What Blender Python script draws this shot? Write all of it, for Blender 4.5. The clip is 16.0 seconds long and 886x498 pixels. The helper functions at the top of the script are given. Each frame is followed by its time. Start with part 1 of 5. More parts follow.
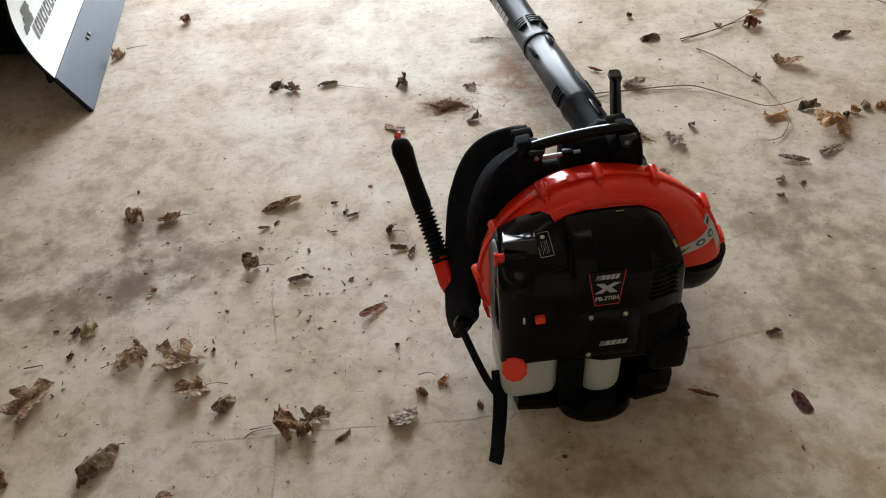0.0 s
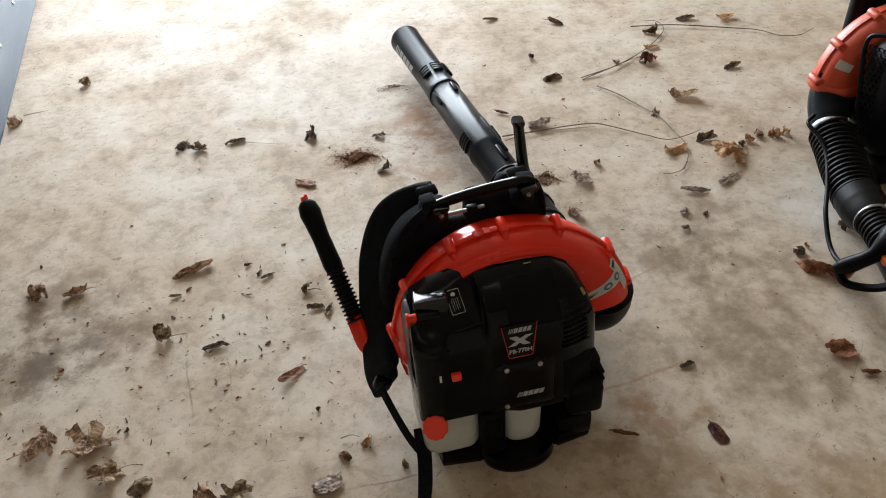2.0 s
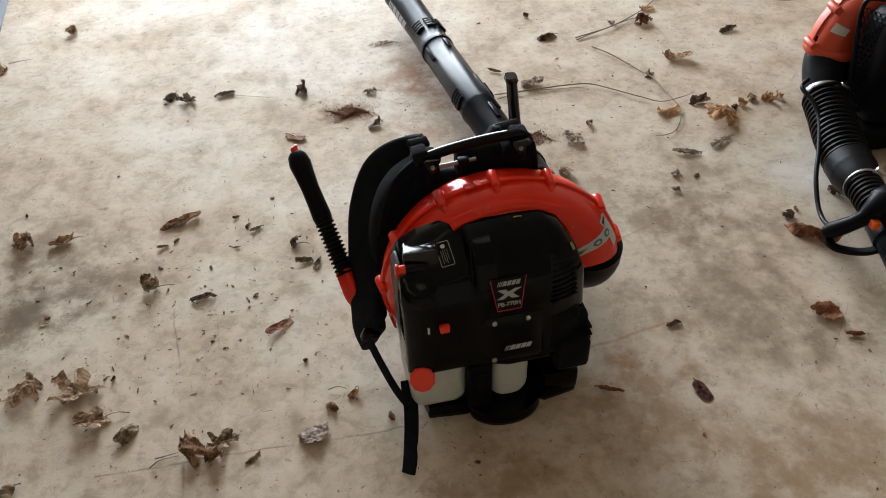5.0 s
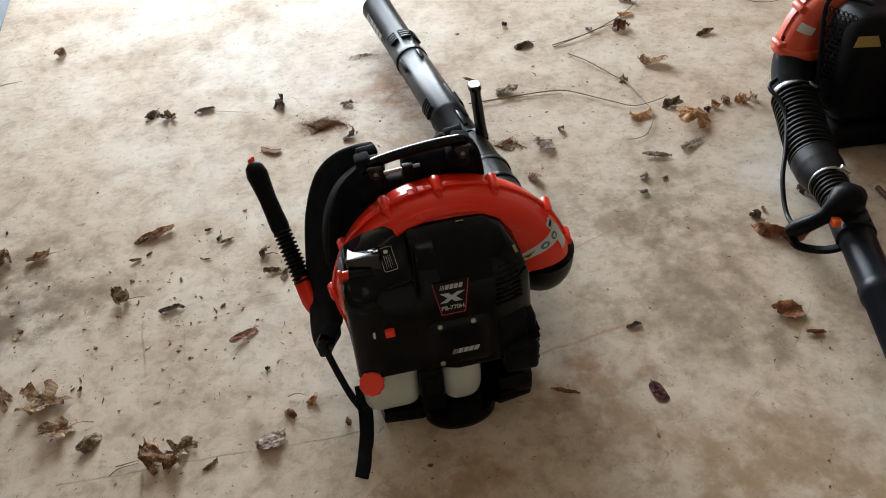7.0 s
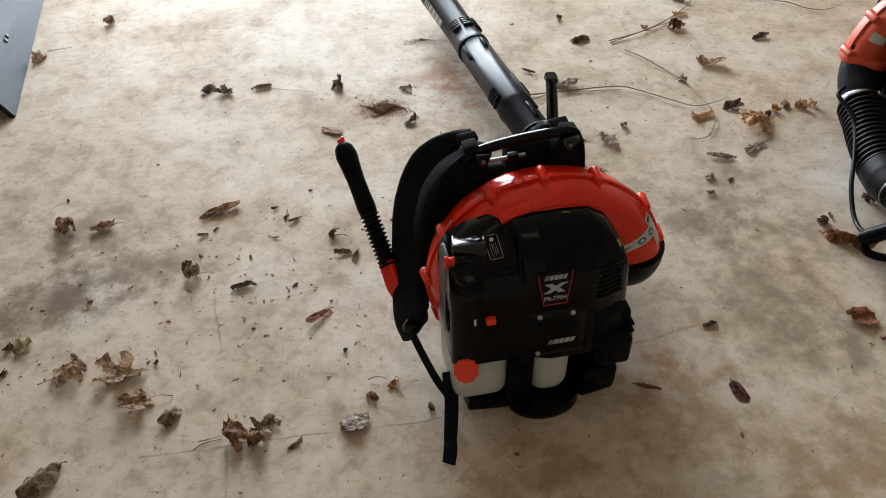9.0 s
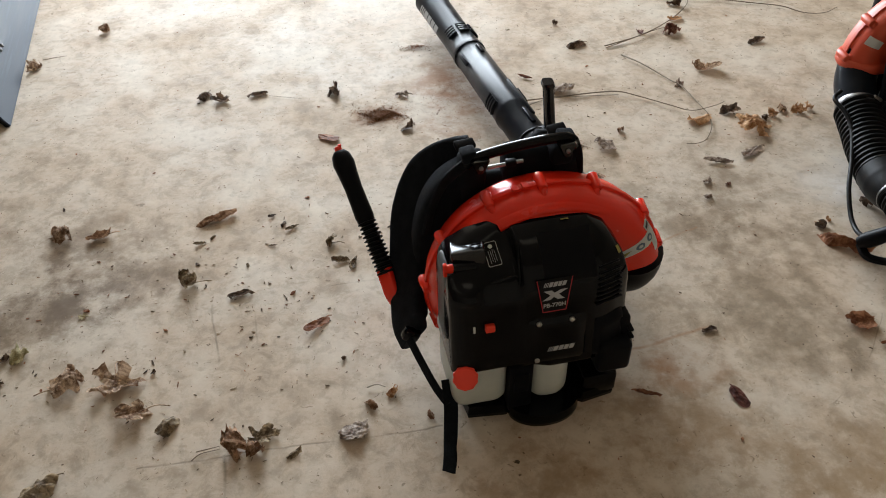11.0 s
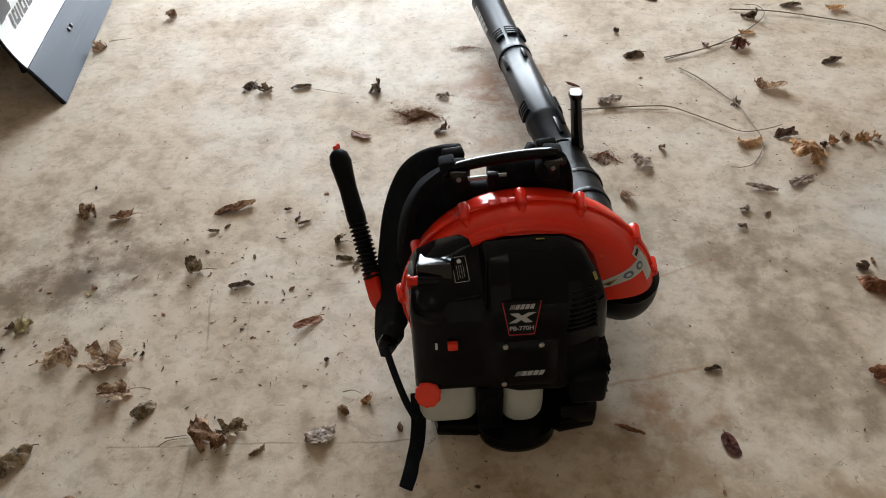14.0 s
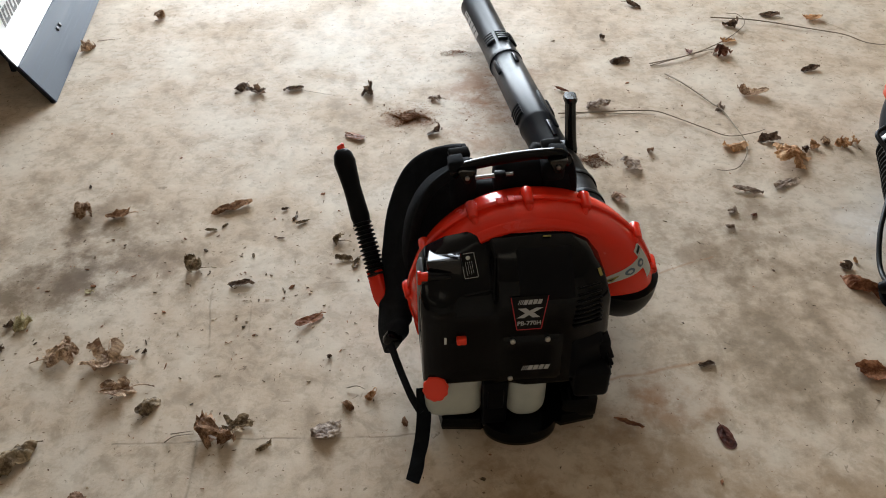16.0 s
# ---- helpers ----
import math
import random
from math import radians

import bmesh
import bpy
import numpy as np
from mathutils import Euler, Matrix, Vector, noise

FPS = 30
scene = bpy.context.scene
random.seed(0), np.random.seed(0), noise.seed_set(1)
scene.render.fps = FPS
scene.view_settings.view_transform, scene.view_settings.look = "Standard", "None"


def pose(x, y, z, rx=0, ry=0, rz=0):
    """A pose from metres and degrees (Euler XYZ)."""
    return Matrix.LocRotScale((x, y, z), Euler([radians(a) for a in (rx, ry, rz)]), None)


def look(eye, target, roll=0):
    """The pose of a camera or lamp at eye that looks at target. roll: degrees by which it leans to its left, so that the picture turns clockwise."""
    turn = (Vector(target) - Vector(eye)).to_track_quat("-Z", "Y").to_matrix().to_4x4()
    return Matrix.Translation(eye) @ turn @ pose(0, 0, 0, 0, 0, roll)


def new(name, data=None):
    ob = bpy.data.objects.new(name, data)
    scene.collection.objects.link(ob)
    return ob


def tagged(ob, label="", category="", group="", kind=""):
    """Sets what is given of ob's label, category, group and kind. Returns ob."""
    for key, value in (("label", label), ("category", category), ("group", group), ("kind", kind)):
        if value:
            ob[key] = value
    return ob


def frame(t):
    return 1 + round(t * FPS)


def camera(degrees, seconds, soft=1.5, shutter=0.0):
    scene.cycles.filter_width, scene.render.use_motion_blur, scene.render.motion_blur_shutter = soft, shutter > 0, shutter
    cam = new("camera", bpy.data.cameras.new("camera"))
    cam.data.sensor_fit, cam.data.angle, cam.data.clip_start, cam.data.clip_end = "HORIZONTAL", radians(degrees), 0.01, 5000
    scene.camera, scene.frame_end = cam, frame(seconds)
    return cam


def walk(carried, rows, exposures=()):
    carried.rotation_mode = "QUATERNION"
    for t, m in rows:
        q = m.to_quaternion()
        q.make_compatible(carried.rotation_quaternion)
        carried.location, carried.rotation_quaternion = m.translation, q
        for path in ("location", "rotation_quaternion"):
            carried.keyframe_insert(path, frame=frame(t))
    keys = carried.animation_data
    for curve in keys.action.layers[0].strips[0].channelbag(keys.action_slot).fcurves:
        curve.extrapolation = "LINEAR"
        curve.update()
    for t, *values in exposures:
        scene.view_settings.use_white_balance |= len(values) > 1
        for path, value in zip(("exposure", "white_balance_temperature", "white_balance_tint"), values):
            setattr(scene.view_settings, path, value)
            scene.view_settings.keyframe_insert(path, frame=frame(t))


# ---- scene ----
cam = camera(56.9, 16.0, soft=1.0)
PATH = [
    (0, (0.075, 0.135, 1.277), (0.033, 1.631, -0.05), -3.9),
    (0.5, (0.084, 0.139, 1.286), (0.063, 1.647, -0.027), -4.5),
    (1, (0.091, 0.151, 1.283), (0.112, 1.669, -0.019), -4.3),
    (1.2, (0.103, 0.154, 1.29), (0.14, 1.448, 0.187), -4.6),
    (1.5, (0.117, 0.16, 1.304), (0.199, 1.685, 0.013), -4.9),
    (2, (0.116, 0.167, 1.313), (0.248, 1.699, 0.035), -3.7),
    (2.5, (0.113, 0.166, 1.31), (0.248, 1.697, 0.03), -3.2),
    (3, (0.121, 0.161, 1.311), (0.253, 1.684, 0.021), -3.8),
    (3.5, (0.115, 0.157, 1.309), (0.237, 1.672, 0.008), -3.5),
    (4, (0.116, 0.159, 1.297), (0.234, 1.653, -0.028), -2.5),
    (4.2, (0.109, 0.163, 1.29), (0.221, 1.647, -0.046), -1.8),
    (6.3, (0.144, 0.131, 1.292), (0.348, 1.6, -0.05), -3.4),
    (6.5, (0.191, 0.128, 1.288), (0.364, 1.612, -0.041), -3.3),
    (6.8, (0.235, 0.119, 1.285), (0.341, 1.392, 0.163), -3.9),
    (7, (0.247, 0.115, 1.286), (0.341, 1.62, -0.028), -4.7),
    (7.2, (0.239, 0.12, 1.282), (0.306, 1.403, 0.169), -5.2),
    (7.5, (0.212, 0.131, 1.279), (0.262, 1.639, -0.034), -5.5),
    (7.7, (0.173, 0.136, 1.287), (0.212, 1.413, 0.166), -5.0),
    (8, (0.124, 0.148, 1.288), (0.183, 1.64, -0.042), -4.5),
    (8.2, (0.092, 0.147, 1.289), (0.165, 1.411, 0.155), -4.0),
    (8.5, (0.062, 0.146, 1.286), (0.185, 1.626, -0.053), -2.6),
    (9, (0.035, 0.137, 1.292), (0.172, 1.619, -0.043), -0.7),
    (11.5, (0.031, 0.145, 1.29), (0.18, 1.642, -0.028), -0.9),
    (12, (0.026, 0.144, 1.286), (0.178, 1.648, -0.023), -0.8),
    (12.5, (0.025, 0.145, 1.284), (0.182, 1.645, -0.03), -0.8),
    (13, (0.075, 0.14, 1.288), (0.223, 1.635, -0.032), -1.5),
    (13.2, (0.12, 0.15, 1.287), (0.223, 1.427, 0.169), -1.7),
    (13.5, (0.189, 0.159, 1.294), (0.235, 1.671, -0.013), -1.6),
    (13.7, (0.229, 0.174, 1.28), (0.214, 1.457, 0.166), -1.7),
    (14, (0.261, 0.189, 1.272), (0.153, 1.683, -0.053), -2.5),
    (14.2, (0.255, 0.189, 1.274), (0.132, 1.453, 0.143), -3.2),
    (14.5, (0.221, 0.196, 1.276), (0.055, 1.676, -0.06), -3.9),
    (14.7, (0.156, 0.184, 1.284), (0.031, 1.45, 0.155), -3.7),
    (15, (0.089, 0.167, 1.29), (-0.013, 1.668, -0.028), -3.3),
    (15.2, (0.074, 0.156, 1.287), (0.023, 1.436, 0.17), -2.5),
    (15.5, (0.094, 0.148, 1.287), (0.074, 1.66, -0.022), -1.2),
    (15.7, (0.132, 0.146, 1.286), (0.119, 1.433, 0.175), -0.6),
    (16, (0.194, 0.153, 1.283), (0.163, 1.659, -0.033), -0.4),
]
walk(cam, [(t, look(eye, target, roll)) for t, eye, target, roll in PATH], [(0, 0.0), (4.2, 0.0), (6.5, 0.09), (7.2, 0.06), (8.2, 0.0), (16, 0.0)])

# ---- world and light ----
world = bpy.data.worlds.new("sky")
scene.world = world
world.use_nodes = True
wn = world.node_tree
sky = wn.nodes.new("ShaderNodeTexSky")
sky.sky_type = "NISHITA"
sky.sun_disc = False
sky.sun_elevation = radians(60)
sky.sun_rotation = radians(-20)
wn.nodes["Background"].inputs["Strength"].default_value = 0.12
wn.links.new(sky.outputs["Color"], wn.nodes["Background"].inputs["Color"])

DOOR_X0, DOOR_X1, DOOR_Y, DOOR_H = -2.4, 1.2, 6.8, 3.7
SUN = new("sun", bpy.data.lights.new("sun", "SUN"))
SUN.data.energy, SUN.data.angle, SUN.data.color = 1.0, radians(15), (1.0, 0.97, 0.92)
SUN.matrix_world = look((-2.5, 9.0, 12.0), (0, 4, 0))
door_sky = new("door_daylight", bpy.data.lights.new("door_daylight", "AREA"))
door_sky.data.shape, door_sky.data.size, door_sky.data.size_y = "RECTANGLE", DOOR_X1 - DOOR_X0 - 0.06, DOOR_H - 0.06
door_sky.data.energy, door_sky.data.color = 705.0, (0.892, 0.985, 1.068)
door_sky.matrix_world = look(((DOOR_X0 + DOOR_X1) / 2, DOOR_Y + 0.05, DOOR_H / 2), ((DOOR_X0 + DOOR_X1) / 2, 0, DOOR_H / 2 - 0.4))
# two unseen ceiling tubes, assumed from overhead glints; placed and tinted as warm fill
TUBES = ((-1.4, -0.3, 3.2), (0.6, 0.5, 3.2))
for (x, y, z), watts in zip(TUBES, (0.8, 0.5)):
    tube = new("tube_light", bpy.data.lights.new("tube_light", "AREA"))
    tube.data.shape, tube.data.size, tube.data.size_y = "RECTANGLE", 1.16, 0.10
    tube.data.energy, tube.data.color = watts, (1.0, 0.87, 0.66)
    tube.matrix_world = look((x, y, z - 0.004), (x, y + 0.001, 0))
scene.view_settings.exposure = 0.0


# ---- materials ----
class Mat:
    """A small node-material writer."""

    def __init__(self, name, color=(0.5, 0.5, 0.5), rough=0.5, metal=0.0, spec=0.5):
        self.m = bpy.data.materials.new(name)
        self.m.use_nodes = True
        self.t = self.m.node_tree
        self.b = self.t.nodes["Principled BSDF"]
        self.set("Base Color", (*color, 1)), self.set("Roughness", rough), self.set("Metallic", metal)
        self.set("Specular IOR Level", spec)
        self.co = None

    def set(self, key, value):
        self.b.inputs[key].default_value = value

    def node(self, kind, **ins):
        n = self.t.nodes.new(kind)
        for k, v in ins.items():
            s = n.inputs[k.replace("_", " ")]
            if isinstance(v, bpy.types.NodeSocket):
                self.t.links.new(v, s)
            else:
                s.default_value = v
        return n

    def link(self, out, key):
        self.t.links.new(out, self.b.inputs[key])

    def coords(self):
        if self.co is None:
            self.co = self.t.nodes.new("ShaderNodeTexCoord").outputs["Object"]
        return self.co

    def noise(self, scale, detail=4.0, rough=0.55, vec=None, distort=0.0):
        return self.node("ShaderNodeTexNoise", Vector=vec or self.coords(), Scale=scale, Detail=detail, Roughness=rough, Distortion=distort).outputs["Fac"]

    def ramp(self, fac, *stops):
        n = self.node("ShaderNodeValToRGB", Fac=fac)
        e = n.color_ramp.elements
        while len(e) < len(stops):
            e.new(0.5)
        for el, (p, c) in zip(e, stops):
            el.position, el.color = p, (*c, 1) if len(c) == 3 else c
        return n.outputs["Color"]

    def math(self, op, a, b=0.0, clamp=False):
        n = self.t.nodes.new("ShaderNodeMath")
        n.operation, n.use_clamp = op, clamp
        for s, v in zip(n.inputs, (a, b)):
            if isinstance(v, bpy.types.NodeSocket):
                self.t.links.new(v, s)
            else:
                s.default_value = v
        return n.outputs[0]

    def mix(self, fac, a, b, blend="MIX"):
        n = self.t.nodes.new("ShaderNodeMix")
        n.data_type, n.blend_type = "RGBA", blend
        for s, v in ((n.inputs[0], fac), (n.inputs[6], a), (n.inputs[7], b)):
            if isinstance(v, bpy.types.NodeSocket):
                self.t.links.new(v, s)
            else:
                s.default_value = v if isinstance(v, (int, float)) else (*v, 1)
        return n.outputs[2]

    def bump(self, height, strength=0.3, dist=0.002, prior=None):
        n = self.node("ShaderNodeBump", Height=height, Strength=strength, Distance=dist)
        if prior:
            self.t.links.new(prior, n.inputs["Normal"])
        self.t.links.new(n.outputs["Normal"], self.b.inputs["Normal"])
        return n.outputs["Normal"]


def plastic(name, color, rough, grain=900.0, relief=0.15, wear=0.06, dust=(0.3, 0.27, 0.22), dusty=0.12, spec=0.5):
    """Moulded plastic: fine texture in the relief, uneven gloss and a little dust."""
    m = Mat(name, color, rough, spec=spec)
    big, fine = m.noise(9.0, 5.0), m.noise(grain, 2.0)
    dirt = m.ramp(m.noise(23.0, 6.0, 0.65), (0.52, (0, 0, 0)), (0.78, (1, 1, 1)))
    m.link(m.mix(m.math("MULTIPLY", dirt, dusty), color, dust), "Base Color")
    r = m.math("ADD", m.math("MULTIPLY", m.math("SUBTRACT", big, 0.5), 2 * wear), rough)
    m.link(m.math("ADD", r, m.math("MULTIPLY", dirt, 0.12)), "Roughness")
    m.bump(fine, relief, 0.0004)
    return m.m


GLOSS_BLACK = plastic("gloss_black_plastic", (0.003, 0.003, 0.004), 0.10, relief=0.01, wear=0.03, dusty=0.002, spec=0.18)
MATT_BLACK = plastic("matt_black_plastic", (0.006, 0.006, 0.0075), 0.38, relief=0.2, dusty=0.006, spec=0.07)
GREY_BLACK = plastic("pipe_plastic", (0.008, 0.010, 0.014), 0.30, relief=0.12, dusty=0.015, spec=0.10)
RUBBER = plastic("black_rubber", (0.006, 0.006, 0.0065), 0.42, relief=0.25, dusty=0.02, spec=0.14)
RED = plastic("orange_red_plastic", (0.78, 0.026, 0.008), 0.20, relief=0.04, dusty=0.012, spec=0.38)
OLD_RED = plastic("faded_orange_plastic", (0.60, 0.075, 0.03), 0.40, relief=0.1, dusty=0.18)
CAP_RED = plastic("red_cap_plastic", (0.92, 0.048, 0.016), 0.40, relief=0.1, dusty=0.02)
WHITE_INK = plastic("silver_white_ink", (0.42, 0.43, 0.44), 0.45, relief=0.0, dusty=0.05)
GREY_INK = plastic("pale_grey_sticker", (0.55, 0.56, 0.54), 0.45, relief=0.0, dusty=0.1)
YELLOW_INK = plastic("yellow_sticker", (0.28, 0.23, 0.05), 0.45, relief=0.0, dusty=0.1)
BLUE_INK = plastic("blue_grey_ink", (0.09, 0.13, 0.19), 0.45, relief=0.0)
DARK_INK = plastic("dark_print", (0.006, 0.006, 0.007), 0.3, relief=0.0, dusty=0.01, spec=0.15)
RED_INK = plastic("red_print", (0.55, 0.02, 0.03), 0.45, relief=0.0)
ORANGE = plastic("orange_plastic", (0.85, 0.13, 0.02), 0.4, relief=0.05)
STEEL = Mat("zinc_steel", (0.62, 0.62, 0.6), 0.32, 1.0).m
DULL_STEEL = Mat("dull_steel", (0.30, 0.30, 0.30), 0.38, 1.0).m


def tank_plastic():
    m = Mat("translucent_white_plastic", (0.74, 0.75, 0.72), 0.38)
    n = m.noise(14.0, 4.0)
    m.link(m.ramp(n, (0.3, (0.48, 0.51, 0.48)), (0.7, (0.60, 0.62, 0.57))), "Base Color")
    m.set("Subsurface Weight", 0.35), m.set("Subsurface Radius", (0.02, 0.02, 0.02)), m.set("Subsurface Scale", 0.5)
    m.bump(m.noise(600.0, 2.0), 0.1, 0.0004)
    return m.m


TANK = tank_plastic()


def webbing():
    m = Mat("black_webbing", (0.012, 0.012, 0.013), 0.8, spec=0.08)
    m.link(m.ramp(m.noise(40.0, 5.0), (0.3, (0.006, 0.007, 0.009)), (0.75, (0.013, 0.0145, 0.018))), "Base Color")
    w = m.node("ShaderNodeTexWave", Vector=m.coords(), Scale=320.0, Distortion=0.6)
    m.bump(m.math("ADD", w.outputs["Fac"], m.noise(1500.0, 2.0)), 0.5, 0.0006)
    m.set("Sheen Weight", 0.0)
    return m.m


WEBBING = webbing()


def concrete():
    """Worn garage slab: trowel mottling, pores, two oil-dark stains, a brown dust haze and a few saw-cut lines."""
    m = Mat("garage_concrete", (0.4, 0.37, 0.32), 0.5, spec=0.4)
    co = m.coords()
    cloud, mott, fine, grain = m.noise(1.3, 5.0, 0.6), m.noise(5.2, 7.0, 0.66), m.noise(34.0, 4.0, 0.6), m.noise(330.0, 3.0, 0.6)
    blot, grime = m.noise(14.0, 6.0, 0.68), m.noise(2.6, 8.0, 0.7)
    st = m.node("ShaderNodeMapping", Vector=co)
    st.inputs["Scale"].default_value = (2.2, 3.2, 1.0)
    st.inputs["Rotation"].default_value = (0, 0, 0.5)
    streak = m.noise(3.4, 6.0, 0.66, st.outputs["Vector"])
    k = lambda fac, lo, hi, amount: m.math("MULTIPLY", m.ramp(fac, (lo, (0, 0, 0)), (hi, (1, 1, 1))), amount)
    inv = lambda fac, lo, hi, amount: m.math("MULTIPLY", m.ramp(fac, (lo, (1, 1, 1)), (hi, (0, 0, 0))), amount)
    base = m.ramp(cloud, (0.32, (0.55, 0.45, 0.355)), (0.68, (0.62, 0.535, 0.445)))
    # trowelled grey skin, brown grime, pale worn patches, small dark blots and pores
    base = m.mix(k(grime, 0.48, 0.62, 0.55), base, (0.56, 0.52, 0.46))
    base = m.mix(inv(grime, 0.36, 0.50, 0.38), base, (0.40, 0.295, 0.205))
    base = m.mix(inv(mott, 0.34, 0.56, 0.38), base, (0.36, 0.275, 0.20))
    base = m.mix(k(mott, 0.56, 0.72, 0.5), base, (0.70, 0.63, 0.53))
    base = m.mix(inv(blot, 0.36, 0.52, 0.22), base, (0.31, 0.235, 0.165))
    base = m.mix(k(blot, 0.54, 0.70, 0.20), base, (0.70, 0.63, 0.54))
    base = m.mix(k(streak, 0.50, 0.72, 0.16), base, (0.68, 0.61, 0.52))
    base = m.mix(inv(streak, 0.30, 0.42, 0.15), base, (0.30, 0.235, 0.17))
    base = m.mix(inv(fine, 0.36, 0.46, 0.30), base, (0.27, 0.21, 0.15))
    smudge = m.noise(21.0, 8.0, 0.74, distort=0.6)
    base = m.mix(m.math("MULTIPLY", inv(smudge, 0.40, 0.53, 0.45), m.math("ADD", 0.25, inv(mott, 0.42, 0.60, 0.75))), base, (0.25, 0.205, 0.155))
    base = m.mix(k(smudge, 0.56, 0.68, 0.22), base, (0.66, 0.60, 0.52))
    pits = m.ramp(m.noise(58.0, 3.0, 0.5, distort=1.2), (0.27, (1, 1, 1)), (0.33, (0, 0, 0)))
    base = m.mix(m.math("MULTIPLY", pits, 0.6), base, (0.17, 0.13, 0.095))
    sep = m.node("ShaderNodeSeparateXYZ", Vector=co)
    X, Y = sep.outputs["X"], sep.outputs["Y"]
    broken = m.math("ADD", 0.25, m.math("ADD", inv(blot, 0.42, 0.56, 0.5), inv(mott, 0.42, 0.58, 0.45)), clamp=True)

    def spot(cx, cy, rx, ry, soft=1.1):
        dx, dy = m.math("DIVIDE", m.math("SUBTRACT", X, cx), rx), m.math("DIVIDE", m.math("SUBTRACT", Y, cy), ry)
        d = m.math("SQRT", m.math("ADD", m.math("MULTIPLY", dx, dx), m.math("MULTIPLY", dy, dy)))
        d = m.math("ADD", d, m.math("MULTIPLY", m.math("SUBTRACT", mott, 0.5), 1.8))
        d = m.math("ADD", d, m.math("MULTIPLY", m.math("SUBTRACT", blot, 0.5), 1.0))
        return m.math("MULTIPLY", m.math("DIVIDE", m.math("SUBTRACT", 1.0, d), soft, clamp=True), broken)

    for cx, cy, rx, ry, amount, col in SPOTS:
        base = m.mix(m.math("MULTIPLY", spot(cx, cy, rx * 1.15, ry * 1.15), amount), base, col)
    # saw-cut and shrinkage lines
    wob = m.math("MULTIPLY", m.math("SUBTRACT", m.noise(5.0, 5.0), 0.5), 0.035)
    worn = m.ramp(m.noise(11.0, 4.0), (0.38, (0, 0, 0)), (0.52, (1, 1, 1)))

    def marks(table):
        best = None
        for ax, ay, bx, by, wide, amount in table:
            L = math.hypot(bx - ax, by - ay)
            ux, uy = (bx - ax) / L, (by - ay) / L
            px, py = m.math("SUBTRACT", X, ax), m.math("SUBTRACT", Y, ay)
            along_it = m.math("ADD", m.math("MULTIPLY", px, ux), m.math("MULTIPLY", py, uy))
            off = m.math("ADD", m.math("SUBTRACT", m.math("MULTIPLY", px, uy), m.math("MULTIPLY", py, ux)), wob)
            near = m.math("SUBTRACT", 1.0, m.math("DIVIDE", m.math("ABSOLUTE", off), wide), clamp=True)
            inside = m.math("MULTIPLY", m.math("GREATER_THAN", along_it, 0.0), m.math("LESS_THAN", along_it, L))
            one = m.math("MULTIPLY", m.math("MULTIPLY", m.math("MULTIPLY", near, inside), worn), amount)
            best = one if best is None else m.math("MAXIMUM", best, one)
        return best

    lines = marks(LINES)
    base = m.mix(lines, base, (0.12, 0.095, 0.07))
    base = m.mix(marks(RUST_LINES), base, (0.33, 0.165, 0.08))
    base = m.mix(1.0, base, (1.02, 1.0, 0.965), "MULTIPLY")
    m.link(base, "Base Color")
    # the slab is burnished in patches and dull where it is dirty
    r = m.math("ADD", m.math("ADD", m.math("MULTIPLY", mott, 0.30), m.math("MULTIPLY", blot, 0.42)), 0.20)
    m.link(m.math("ADD", r, inv(grime, 0.36, 0.55, 0.12)), "Roughness")
    m.link(m.math("ADD", 0.05, m.math("ADD", k(grime, 0.40, 0.62, 0.06), k(streak, 0.40, 0.62, 0.07))), "Specular IOR Level")
    h = m.math("ADD", m.math("MULTIPLY", fine, 0.6), m.math("MULTIPLY", grain, 0.16))
    h = m.math("SUBTRACT", m.math("ADD", h, m.math("MULTIPLY", blot, 0.9)), m.math("MULTIPLY", lines, 0.4))
    m.bump(h, 0.42, 0.0022)
    return m.m


# stains and one patch with dimmer light painted in: centre, radii, strength, colour
SPOTS = [
    (-0.74, 1.60, 0.30, 0.20, 0.9, (0.17, 0.125, 0.09)),
    (-0.82, 1.44, 0.26, 0.13, 0.8, (0.19, 0.145, 0.10)),
    (-0.55, 1.66, 0.14, 0.08, 0.6, (0.22, 0.17, 0.12)),
    (0.86, 1.55, 0.26, 0.24, 0.75, (0.20, 0.155, 0.11)),
    (0.96, 1.18, 0.24, 0.16, 0.75, (0.20, 0.16, 0.115)),
    (0.90, 1.78, 0.16, 0.12, 0.5, (0.24, 0.19, 0.14)),
    (0.27, 2.24, 0.12, 0.22, 0.9, (0.30, 0.145, 0.07)),
    (0.33, 2.42, 0.12, 0.18, 0.8, (0.27, 0.13, 0.07)),
    (0.055, 2.20, 0.08, 0.05, 0.9, (0.24, 0.11, 0.055)),
    (0.45, 1.00, 0.34, 0.20, 0.45, (0.30, 0.19, 0.10)),
    (0.59, 1.18, 0.13, 0.07, 0.8, (0.34, 0.17, 0.08)),
    # browner floor, also darkened for the weaker light at the near right
    (0.85, 0.82, 0.62, 0.26, 0.75, (0.31, 0.215, 0.125)),
    (1.20, 1.72, 0.10, 0.08, 0.9, (0.74, 0.72, 0.70)),
    (1.27, 1.80, 0.07, 0.07, 0.7, (0.72, 0.70, 0.68)),
    (-0.66, 1.52, 0.16, 0.12, 0.7, (0.14, 0.105, 0.08)),
    (0.62, 1.74, 0.20, 0.12, 0.5, (0.27, 0.22, 0.165)),
    (0.78, 1.36, 0.18, 0.10, 0.6, (0.24, 0.195, 0.145)),
]
